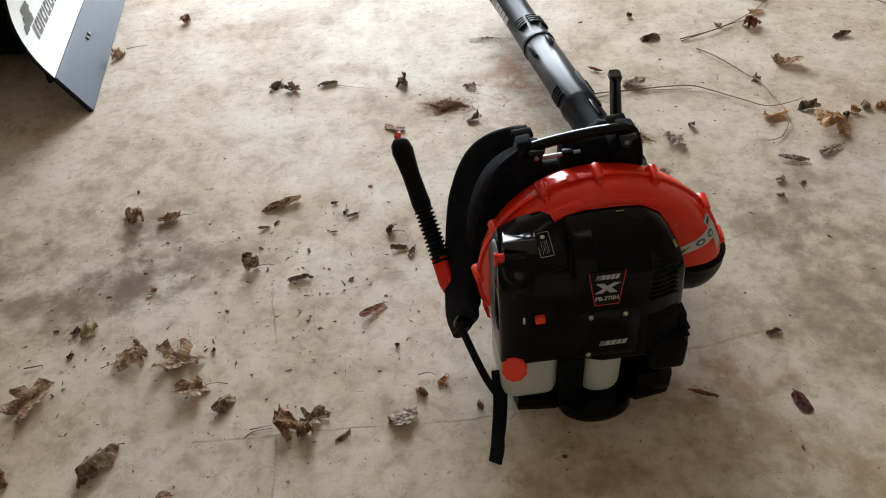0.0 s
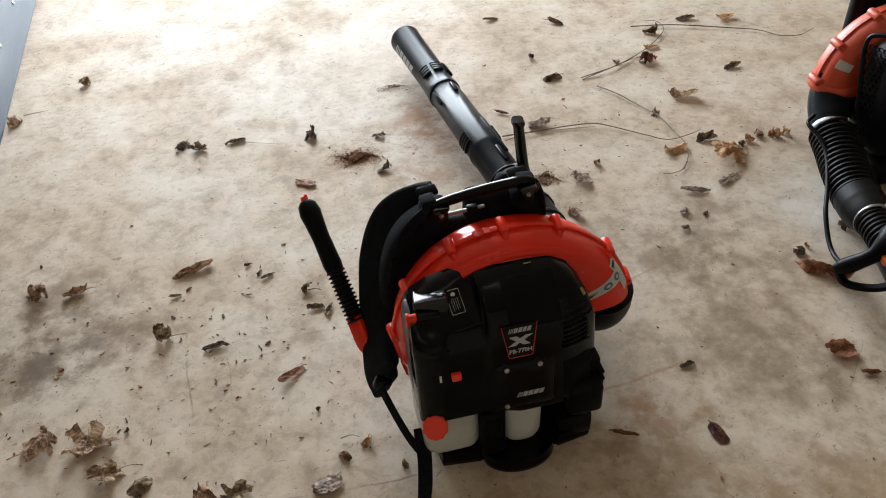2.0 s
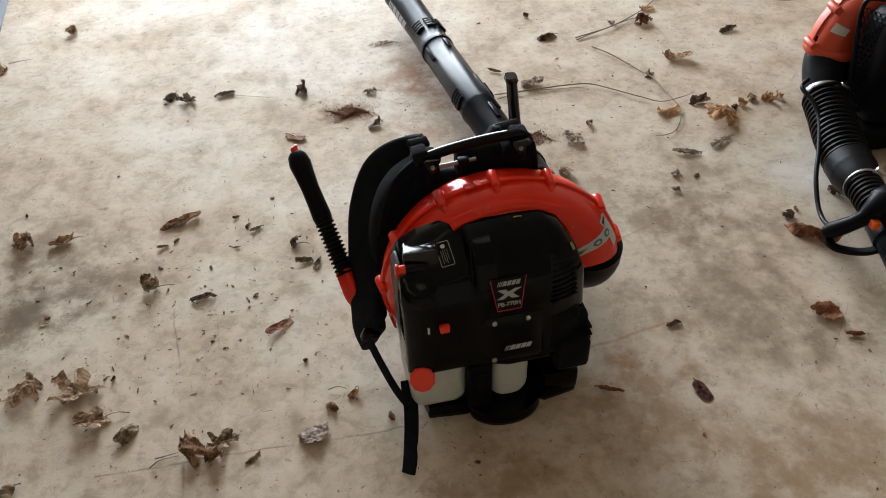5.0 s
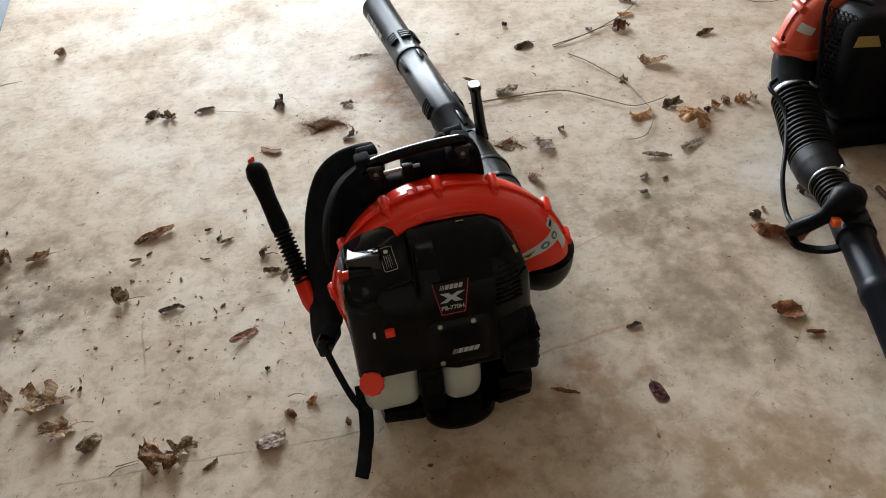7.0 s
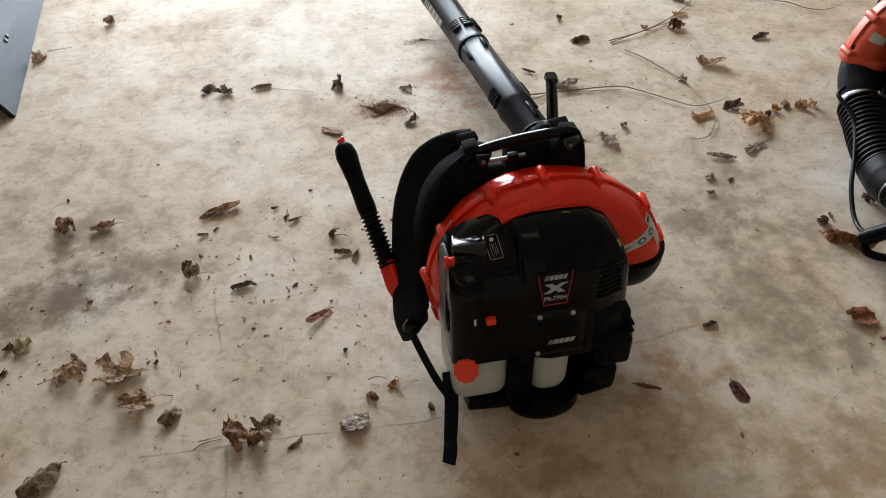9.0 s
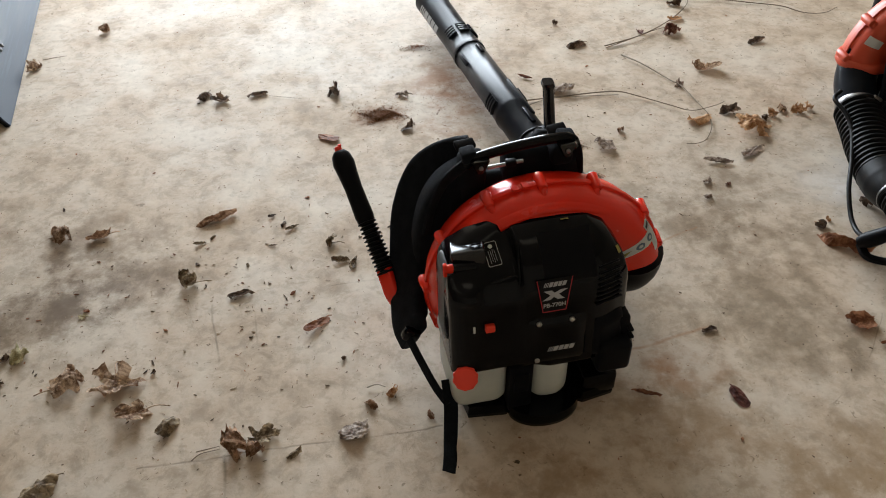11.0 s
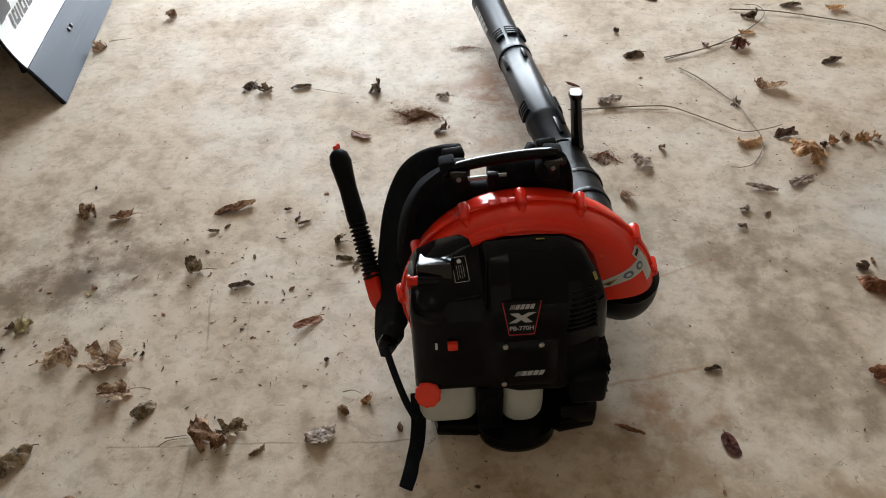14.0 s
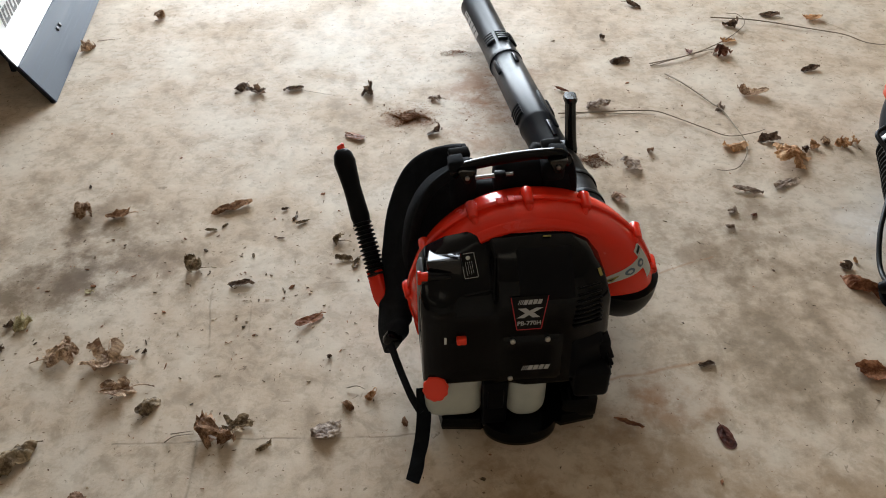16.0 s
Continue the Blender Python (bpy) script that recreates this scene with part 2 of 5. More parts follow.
LINES = [
    (-0.353, 1.474, -0.322, 1.29, 0.0035, 0.49),
    (-0.254, 1.44, -0.242, 1.32, 0.003, 0.32),
    (-0.09, 1.501, 0.04, 1.509, 0.003, 0.42),
    (-0.45, 1.06, 0.12, 1.086, 0.003, 0.56),
    (-0.290, 1.07, -0.265, 0.80, 0.004, 0.49),
    (0.99, 1.13, 1.10, 1.27, 0.002, 0.35),
    (0.88, 1.05, 0.95, 1.10, 0.002, 0.35),
    (1.35, 3.0, 1.75, 2.45, 0.003, 0.42),
]
RUST_LINES = [(0.48, 1.215, 0.715, 1.276, 0.006, 0.55), (0.56, 1.495, 0.80, 1.60, 0.005, 0.4)]
CONCRETE = concrete()


def wall_paint():
    m = Mat("painted_block", (0.5, 0.48, 0.45), 0.7)
    m.link(m.ramp(m.noise(3.0, 6.0), (0.3, (0.29, 0.24, 0.18)), (0.7, (0.34, 0.285, 0.215))), "Base Color")
    m.bump(m.noise(120.0, 4.0), 0.3, 0.002)
    return m.m


WALL = wall_paint()


SHROUD = plastic("dark_grey_shroud", (0.022, 0.023, 0.022), 0.35, relief=0.1, dusty=0.03)
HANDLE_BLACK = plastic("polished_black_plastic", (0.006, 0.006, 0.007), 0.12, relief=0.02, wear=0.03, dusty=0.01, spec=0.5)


# ---- mesh tools ----
def finish(bm, name, mat, parent=None, label="", sharp=38.0, smooth=True):
    bmesh.ops.recalc_face_normals(bm, faces=bm.faces)
    me = bpy.data.meshes.new(name)
    bm.to_mesh(me)
    bm.free()
    if smooth:
        me.polygons.foreach_set("use_smooth", [True] * len(me.polygons))
        me.set_sharp_from_angle(angle=radians(sharp))
    me.materials.append(mat)
    ob = new(name, me)
    if parent:
        ob.parent = parent
    return tagged(ob, label)


def part(name, bm, material, parent, label="", sharp=38.0, smooth=True):
    return finish(bm, name, material, parent, label, sharp, smooth)


def thing(name, m, label, category, group=""):
    ob = new(name)
    ob.empty_display_size = 0.05
    ob.matrix_world = m
    return tagged(ob, label, category, group)


def rbox(bm, c, s, bevel=0.004, seg=2, rot=None):
    """A box with rounded edges: centre, full sizes."""
    g = bmesh.ops.create_cube(bm, size=1.0)["verts"]
    bmesh.ops.scale(bm, vec=s, verts=g)
    if bevel:
        es = list({e for v in g for e in v.link_edges})
        g2 = bmesh.ops.bevel(bm, geom=es, offset=min(bevel, min(s) * 0.49), segments=seg, affect="EDGES", profile=0.5)
        g = list({v for f in g2["faces"] for v in f.verts} | {v for v in g if v.is_valid})
    m = Matrix.Translation(c) @ (rot.to_4x4() if rot else Matrix.Identity(4))
    bmesh.ops.transform(bm, matrix=m, verts=g)
    return g


def ring_loft(bm, rings, close=True, cap=True):
    """Skin between rings of points of equal count."""
    vs = [[bm.verts.new(p) for p in r] for r in rings]
    n = len(vs[0])
    for a, b in zip(vs, vs[1:]):
        for i in range(n if close else n - 1):
            j = (i + 1) % n
            bm.faces.new((a[i], a[j], b[j], b[i]))
    if cap:
        for r in (vs[0], vs[-1]):
            if len(r) > 2:
                bm.faces.new(r)
    return vs


def smooth_path(pts, n):
    """Catmull-Rom through the points, n steps a span."""
    P = [Vector(p) for p in pts]
    P = [P[0] * 2 - P[1]] + P + [P[-1] * 2 - P[-2]]
    out = []
    for i in range(1, len(P) - 2):
        a, b, c, d = P[i - 1: i + 3]
        for k in range(n):
            t = k / n
            out.append(0.5 * (2 * b + (c - a) * t + (2 * a - 5 * b + 4 * c - d) * t * t + (3 * b - a - 3 * c + d) * t**3))
    return out + [P[-2]]


def sweep(bm, pts, radius, seg=12, flat=None, up=None, cap=True):
    """A tube along points. radius: a number or a function of 0..1; flat: (width, thickness) for a ribbon with rounded edges."""
    pts = [Vector(p) for p in pts]
    rings, side = [], None
    for i, p in enumerate(pts):
        d = (pts[min(i + 1, len(pts) - 1)] - pts[max(i - 1, 0)]).normalized()
        if side is None:
            ref = Vector(up) if up else (Vector((0, 0, 1)) if abs(d.z) < 0.9 else Vector((1, 0, 0)))
            side = d.cross(ref).normalized()
        else:
            side = (side - d * side.dot(d)).normalized()
        if up:
            side = d.cross(Vector(up)).normalized()
        nrm = side.cross(d).normalized()
        k = i / max(1, len(pts) - 1)
        ring = []
        for j in range(seg):
            a = 2 * math.pi * j / seg
            if flat:
                w, h = flat(k) if callable(flat) else flat
                ca, sa = math.cos(a), math.sin(a)
                ring.append(p + side * (w / 2 * math.copysign(abs(ca) ** 0.35, ca)) + nrm * (h / 2 * math.copysign(abs(sa) ** 0.6, sa)))
            else:
                r = radius(k) if callable(radius) else radius
                ring.append(p + (side * math.cos(a) + nrm * math.sin(a)) * r)
        rings.append(ring)
    return ring_loft(bm, rings, True, cap)


def cyl(bm, a, b, r0, r1=None, seg=20, bevel=0.0):
    """A round bar from a to b, its ends rounded off by bevel."""
    a, b = Vector(a), Vector(b)
    r1 = r0 if r1 is None else r1
    d = b - a
    if bevel:
        u = d.normalized()
        path = [(a, r0 - bevel), (a + u * bevel * 0.3, r0 - bevel * 0.3), (a + u * bevel, r0), (b - u * bevel, r1), (b - u * bevel * 0.3, r1 - bevel * 0.3), (b, r1 - bevel)]
    else:
        path = [(a, r0), (b, r1)]
    s = d.cross(Vector((0, 0, 1)) if abs(d.normalized().z) < 0.9 else Vector((1, 0, 0))).normalized()
    n = s.cross(d).normalized()
    ring_loft(bm, [[p + (s * math.cos(2 * math.pi * j / seg) + n * math.sin(2 * math.pi * j / seg)) * r for j in range(seg)] for p, r in path])


def bellows(bm, pts, r, pitch, depth, seg=20, r_end=None):
    """A ribbed hose along points."""
    P = [Vector(p) for p in pts]
    length = sum((b - a).length for a, b in zip(P, P[1:]))
    n = max(4, int(length / pitch) * 4)
    cum = [0.0]
    for a, b in zip(P, P[1:]):
        cum.append(cum[-1] + (b - a).length)
    out = []
    for i in range(n + 1):
        s = length * i / n
        k = max(j for j in range(len(cum)) if cum[j] <= s + 1e-9)
        k = min(k, len(P) - 2)
        out.append(P[k].lerp(P[k + 1], (s - cum[k]) / max(1e-9, cum[k + 1] - cum[k])))
    end = r if r_end is None else r_end
    sweep(bm, out, lambda k: r + (end - r) * k - (depth if round(k * n) % 4 in (0, 3) else 0.0), seg)


def bar_text(bm, M, widths, h, gap, thick=0.0006, slant=0.0):
    """Upright bars in a row, flat on the local x-y plane of M."""
    x = -(sum(widths) + gap * (len(widths) - 1)) / 2
    for w in widths:
        q = [(x - slant * h / 2, -h / 2), (x + w - slant * h / 2, -h / 2), (x + w + slant * h / 2, h / 2), (x + slant * h / 2, h / 2)]
        plate(bm, M, q, thick)
        x += w + gap


def plate(bm, M, outline, thick=0.0008):
    """A thin flat plate with this outline on the local x-y plane of M, standing thick above it."""
    lo = [bm.verts.new(M @ Vector((x, y, 0))) for x, y in outline]
    hi = [bm.verts.new(M @ Vector((x, y, thick))) for x, y in outline]
    n = len(lo)
    bm.faces.new(hi), bm.faces.new(lo[::-1])
    for i in range(n):
        j = (i + 1) % n
        bm.faces.new((lo[i], lo[j], hi[j], hi[i]))


def frame_plate(bm, M, outline, wide, thick=0.0008):
    """A thin open frame along a closed outline."""
    n = len(outline)
    for i in range(n):
        a, b = Vector(outline[i]), Vector(outline[(i + 1) % n])
        d = (b - a).normalized() * wide / 2
        s = Vector((-d.y, d.x))
        plate(bm, M, [tuple(a - d - s), tuple(b + d - s), tuple(b + d + s), tuple(a - d + s)], thick)


# ---- the garage ----
def slab(name, lo, hi, mat, label, kind="structure"):
    bm = bmesh.new()
    c = [(a + b) / 2 for a, b in zip(lo, hi)]
    rbox(bm, c, [b - a for a, b in zip(lo, hi)], 0.0)
    return tagged(finish(bm, name, mat, None, label, smooth=False), kind=kind, category=name.split("_")[0])


slab("floor", (-4.0, -2.4, -0.15), (4.0, DOOR_Y + 0.2, 0.0), CONCRETE, "worn stained concrete garage floor")
slab("ground", (-60, DOOR_Y + 0.2, -0.2), (60, 80, -0.03), CONCRETE, "pale concrete drive outside the door")
slab("wall_west", (-4.2, -2.6, -0.15), (-4.0, DOOR_Y + 0.2, 4.4), WALL, "plain painted garage wall")
slab("wall_east", (4.0, -2.6, -0.15), (4.2, DOOR_Y + 0.2, 4.4), WALL, "plain painted garage wall")
slab("wall_south", (-4.0, -2.6, -0.15), (4.0, -2.4, 4.4), WALL, "plain painted garage wall")
slab("ceiling", (-4.2, -2.6, 4.4), (4.2, DOOR_Y + 0.2, 4.55), WALL, "plain painted ceiling")
slab("wall_north_left", (-4.0, DOOR_Y, 0.0), (DOOR_X0, DOOR_Y + 0.2, 4.4), WALL, "plain painted wall beside the open door")
slab("wall_north_right", (DOOR_X1, DOOR_Y, 0.0), (4.0, DOOR_Y + 0.2, 4.4), WALL, "plain painted wall beside the open door")
slab("wall_north_head", (DOOR_X0, DOOR_Y, DOOR_H), (DOOR_X1, DOOR_Y + 0.2, 4.4), WALL, "plain painted wall above the open door")


# ---- backpack blower, standing on its base ----
def se(a, p):
    """A signed power, for rounded-rectangle outlines."""
    return math.copysign(abs(a) ** p, a)


def volute_radius(deg):
    """Outer radius of the fan scroll: round on one side, opening towards the outlet."""
    flat = 0.007 * max(0.0, math.sin(radians(deg)))
    if deg > 90:
        return 0.213 - flat
    return 0.213 + 0.033 * ((90 - deg) / 90) ** 1.5 - flat


VC = (0.0, 0.218)  # scroll centre: across, up


def scroll_point(deg, r, v):
    a = radians(deg)
    return Vector((VC[0] + r * math.cos(a), v, VC[1] + r * math.sin(a)))


POD = ((0.12, -0.178), (0.182, -0.172), (0.25, -0.161), (0.300, -0.155), (0.322, -0.142), (0.338, -0.124), (0.352, -0.102), (0.368, -0.076), (0.385, -0.052), (0.41, -0.03))
CROWN = ((0.12, -0.180), (0.182, -0.174), (0.25, -0.164), (0.300, -0.159), (0.325, -0.152), (0.345, -0.138), (0.365, -0.116), (0.382, -0.090), (0.398, -0.060), (0.41, -0.035))
TOP_EDGE = ((-0.200, 0.300), (-0.196, 0.340), (-0.184, 0.360), (-0.150, 0.379), (-0.102, 0.388), (-0.030, 0.398), (0.014, 0.400), (0.063, 0.392), (0.093, 0.376), (0.115, 0.345), (0.126, 0.310), (0.132, 0.26))


def along(table, x):
    """Smooth reading of a table of pairs."""
    for (x0, y0), (x1, y1) in zip(table, table[1:]):
        if x <= x1 or x1 == table[-1][0]:
            k = max(0.0, min(1.0, (x - x0) / (x1 - x0)))
            return y0 + (y1 - y0) * k


def bump_at(u, z, cu, cz, ru, rz):
    return max(0.0, 1 - ((u - cu) / ru) ** 2 - ((z - cz) / rz) ** 2) ** 2


def cover_front(u, z):
    """How far the engine cover's front reaches: a lower pod beside a higher crown, rounded at the far side."""
    k = max(0.0, min(1.0, (u + 0.082) / 0.012))
    k = k * k * (3 - 2 * k)
    soft = lambda table: (along(table, z - 0.008) + along(table, z) + along(table, z + 0.008)) / 3
    f = soft(POD) * (1 - k) + soft(CROWN) * k
    f += 0.030 * max(0.0, (u - 0.04) / 0.09) ** 2.4
    f += 0.010 * max(0.0, (-0.15 - u) / 0.05) ** 2
    # swelling under the choke, groove along the pod
    f -= 0.010 * bump_at(u, z, -0.168, 0.318, 0.035, 0.022)
    f += 0.004 * math.exp(-((u + 0.072) / 0.004) ** 2) * max(0.0, min(1.0, (z - 0.305) / 0.02))
    return f


def on_cover(u, z, lift=0.0008):
    """A frame lying on the cover's front: x across, y up, z outward."""
    e = 0.002
    p = Vector((u, cover_front(u, z), z))
    du = Vector((2 * e, cover_front(u + e, z) - cover_front(u - e, z), 0)).normalized()
    dz = Vector((0, cover_front(u, z + e) - cover_front(u, z - e), 2 * e)).normalized()
    n = du.cross(dz).normalized()
    up = n.cross(du).normalized()
    m = Matrix((du, up, n)).transposed().to_4x4()
    m.translation = p + n * lift
    return m


def build_blower():
    B = thing("backpack_blower", pose(0.32, 1.27, 0, 0, 0, 6), "black and orange-red backpack leaf blower standing on concrete", "leaf blower")

    # base stand with a round front foot
    bm = bmesh.new()
    out = []
    for u, v in ((-0.172, 0.15), (-0.178, -0.08), (-0.168, -0.155), (-0.095, -0.163)):
        out.append((u, v))
    for k in range(25):
        a = math.pi + math.pi * k / 24
        out.append((-0.020 + 0.070 * math.cos(a), -0.160 + 0.046 * math.sin(a)))
    out += [(0.060, -0.168), (0.124, -0.158), (0.130, -0.06), (0.130, 0.15)]
    for z0, z1, s0, s1 in ((0.0, 0.010, 0.99, 1.0), (0.010, 0.030, 1.0, 0.985)):
        ring_loft(bm, [[Vector((u * s, v * s, z)) for u, v in out] for s, z in ((s0, z0), (s1, z1))])
    base = part("base_stand", bm, GLOSS_BLACK, B, "glossy black moulded foot plate")
    bm = bmesh.new()
    rbox(bm, (0.093, -0.120, 0.040), (0.070, 0.082, 0.056), 0.008)
    rbox(bm, (0.07, -0.04, 0.065), (0.14, 0.10, 0.10), 0.01)
    part("base_block", bm, GLOSS_BLACK, base)
    bm = bmesh.new()
    rbox(bm, (-0.02, 0.07, 0.03), (0.29, 0.20, 0.04), 0.012)
    part("base_rear", bm, MATT_BLACK, base)

    # translucent tank in two lobes, clasped by a black bracket
    bm = bmesh.new()
    rbox(bm, (-0.143, -0.088, 0.090), (0.108, 0.144, 0.116), 0.028, 5)
    rbox(bm, (-0.011, -0.097, 0.086), (0.080, 0.146, 0.118), 0.034, 6)
    rbox(bm, (-0.08, -0.05, 0.09), (0.10, 0.10, 0.09), 0.02, 2)
    rbox(bm, (-0.160, -0.025, 0.130), (0.060, 0.07, 0.11), 0.022, 3)
    cyl(bm, (-0.170, -0.130, 0.125), (-0.178, -0.170, 0.146), 0.022, 0.021, 24)
    tank = part("fuel_tank", bm, TANK, B, "translucent white plastic fuel tank", sharp=60)
    bm = bmesh.new()
    n = 40
    ax = Vector((-0.11, -0.74, 0.58)).normalized()
    sx = ax.cross(Vector((0, 0, 1))).normalized()
    sy = sx.cross(ax)
    c0 = Vector((-0.178, -0.170, 0.146))
    rings = []
    for d, r, ridge in ((0.0, 0.0225, 1), (0.012, 0.0235, 1), (0.016, 0.0225, 0.5), (0.0185, 0.019, 0), (0.0192, 0.010, 0)):
        rings.append([c0 + ax * d + (sx * math.cos(2 * math.pi * j / n) + sy * math.sin(2 * math.pi * j / n)) * (r - (0.0018 * ridge if j % 4 < 2 else 0)) for j in range(n)])
    ring_loft(bm, rings)
    part("fuel_cap", bm, CAP_RED, tank, "bright red ribbed screw cap", sharp=30)
    bm = bmesh.new()
    rbox(bm, (-0.070, -0.145, 0.080), (0.046, 0.050, 0.125), 0.006)
    rbox(bm, (-0.070, -0.168, 0.10), (0.030, 0.012, 0.05), 0.004)
    part("tank_bracket", bm, MATT_BLACK, tank)

    # engine cover
    bm = bmesh.new()
    u0, u1 = -0.200, 0.132
    steps = [0.0, 0.004, 0.010, 0.018, 0.028, 0.04] + [0.04 + 0.92 * k / 74 for k in range(1, 74)] + [0.96, 0.972, 0.982, 0.990, 0.996, 1.0]
    grid = []
    for p in steps:
        u = u0 + (u1 - u0) * p
        low, top = 0.150 - 0.014 * max(0.0, min(1.0, (u + 0.06) / 0.04)), along(TOP_EDGE, u)
        col = []
        for q in steps:
            z = low + (top - low) * q
            d = min(u - u0, u1 - u, top - z, z - low)
            r = 0.013
            back = r - math.sqrt(max(0.0, r * r - max(0.0, r - d) ** 2))
            col.append(bm.verts.new((u, min(cover_front(u, z) + back, -0.040), z)))
        grid.append(col)
    n = len(steps)
    for i in range(n - 1):
        for j in range(n - 1):
            bm.faces.new((grid[i][j], grid[i + 1][j], grid[i + 1][j + 1], grid[i][j + 1]))
    rim = [grid[i][0] for i in range(n)] + [grid[n - 1][j] for j in range(1, n)] + [grid[i][n - 1] for i in range(n - 2, -1, -1)] + [grid[0][j] for j in range(n - 2, 0, -1)]
    deep = [bm.verts.new((v.co.x, -0.034, v.co.z)) for v in rim]
    for i in range(len(rim)):
        j = (i + 1) % len(rim)
        bm.faces.new((rim[i], rim[j], deep[j], deep[i]))
    bm.faces.new(deep)
    cover = part("engine_cover", bm, GLOSS_BLACK, B, "glossy black plastic engine cover", sharp=50)
    bm = bmesh.new()
    rbox(bm, (-0.035, -0.015, 0.215), (0.22, 0.08, 0.22), 0.03, 3)
    part("engine_block", bm, MATT_BLACK, B)
    bm = bmesh.new()
    rbox(bm, (-0.184, -0.075, 0.255), (0.034, 0.075, 0.19), 0.016, 4)
    part("side_shroud", bm, SHROUD, B, "dull grey side shroud", sharp=60)
    # raised panel along the crown, ribs and side bulges
    def raised(name, u0, u1, z0, z1, h, mat, nu=8, nz=8):
        bm = bmesh.new()
        g = []
        for i in range(nz + 1):
            row = []
            for j in range(nu + 1):
                u, z = u0 + (u1 - u0) * j / nu, z0 + (z1 - z0) * i / nz
                rim = i in (0, nz) or j in (0, nu)
                row.append(bm.verts.new(on_cover(u, z, -0.004 if rim else h).translation))
            g.append(row)
        for i in range(nz):
            for j in range(nu):
                bm.faces.new((g[i][j], g[i][j + 1], g[i + 1][j + 1], g[i + 1][j]))
        return part(name, bm, mat, cover, sharp=70)

    raised("top_panel", -0.046, 0.070, 0.318, 0.392, 0.0012, MATT_BLACK)
    raised("air_filter_cover", -0.075, 0.050, 0.150, 0.262, 0.005, GLOSS_BLACK)
    raised("side_panel", 0.056, 0.118, 0.15, 0.24, 0.010, MATT_BLACK)
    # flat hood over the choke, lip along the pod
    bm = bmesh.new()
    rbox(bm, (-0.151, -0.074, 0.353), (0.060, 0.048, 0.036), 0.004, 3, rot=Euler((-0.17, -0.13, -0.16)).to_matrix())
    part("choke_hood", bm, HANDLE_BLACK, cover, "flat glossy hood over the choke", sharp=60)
    bm = bmesh.new()
    sweep(bm, [on_cover(-0.125 + 0.05 * k / 8, 0.331 + 0.004 * k / 8, 0.001).translation for k in range(9)], 0.0030, 8)
    part("pod_lip", bm, GLOSS_BLACK, cover)
    for k in range(8):
        bm = bmesh.new()
        z = 0.270 + 0.0098 * k
        M = on_cover(0.084, z, 0.0005)
        q = rbox(bm, (0, 0, 0), (0.056 - 0.002 * k, 0.0036, 0.004), 0.0010, 1)
        bmesh.ops.transform(bm, matrix=M, verts=q)
        part("vent_slat", bm, MATT_BLACK, cover)
    bm = bmesh.new()
    sweep(bm, [on_cover(-0.076 + 0.006 * k / 8, 0.326 + 0.05 * k / 8, 0.002).translation for k in range(9)], 0.0024, 8)
    part("cover_rib", bm, GLOSS_BLACK, cover)
    # lower right corner guard
    bm = bmesh.new()
    rbox(bm, (0.098, -0.140, 0.150), (0.064, 0.110, 0.070), 0.010, 3)
    rbox(bm, (0.118, -0.130, 0.20), (0.028, 0.07, 0.05), 0.008, 2)
    part("muffler_guard", bm, MATT_BLACK, B)

    for k in range(6):
        bm = bmesh.new()
        rbox(bm, (0.130, -0.150 + 0.004 * (k % 2), 0.128 + 0.014 * k), (0.010, 0.060, 0.006), 0.002, 1)
        part("guard_fin", bm, MATT_BLACK, B)

    # printed badge: frame, slanted bars, crossed mark, model number
    M = on_cover(-0.020, 0.306, 0.0010) @ Matrix.Scale(0.9, 4)
    bm = bmesh.new()
    plate(bm, M, [(-0.022, -0.036), (0.024, -0.036), (0.036, 0.036), (-0.034, 0.036)], 0.0006)
    badge = part("badge", bm, DARK_INK, cover, "dark trapezoid badge with a thin red outline", smooth=False)
    Mb = M @ Matrix.Translation((0, 0, 0.0007))
    bm = bmesh.new()
    for p, q in (((-0.034, 0.036), (-0.022, -0.036)), ((-0.022, -0.036), (0.024, -0.036)), ((0.024, -0.036), (0.036, 0.036))):
        d = (Vector(q) - Vector(p)).normalized() * 0.0008
        s = Vector((-d.y, d.x))
        plate(bm, Mb, [tuple(Vector(p) - s), tuple(Vector(q) - s), tuple(Vector(q) + s), tuple(Vector(p) + s)], 0.0004)
    part("badge_outline", bm, RED_INK, badge, smooth=False)
    bm = bmesh.new()
    bar_text(bm, Mb @ Matrix.Translation((0.002, 0.024, 0)), [0.0015, 0.0015, 0.0015, 0.007, 0.007, 0.007, 0.007], 0.010, 0.0018, 0.0004, 0.35)
    part("maker_mark", bm, WHITE_INK, badge, smooth=False)
    bm = bmesh.new()
    plate(bm, Mb @ Matrix.Translation((0.001, 0.001, 0)), [(-0.022, 0.010), (-0.006, 0.010), (0.000, 0.004), (0.012, 0.010), (0.026, 0.010), (0.008, 0.000), (0.020, -0.011), (0.006, -0.011), (-0.001, -0.005), (-0.010, -0.011), (-0.024, -0.011), (-0.008, -0.001)], 0.0004)
    part("cross_mark", bm, WHITE_INK, badge, smooth=False)
    fc = bpy.data.curves.new("model_number", "FONT")
    fc.body, fc.size, fc.align_x, fc.align_y, fc.extrude, fc.offset = "PB-770H", 0.0125, "CENTER", "CENTER", 0.0002, 0.0003
    tmp = new("model_number_text", fc)
    me = bpy.data.meshes.new_from_object(tmp.evaluated_get(bpy.context.evaluated_depsgraph_get()))
    bpy.data.objects.remove(tmp)
    me.transform(Mb @ Matrix.Translation((0.001, -0.0225, 0.0003)))
    me.materials.clear()
    me.materials.append(WHITE_INK)
    ob = new("model_number", me)
    ob.parent = badge
    bm = bmesh.new()
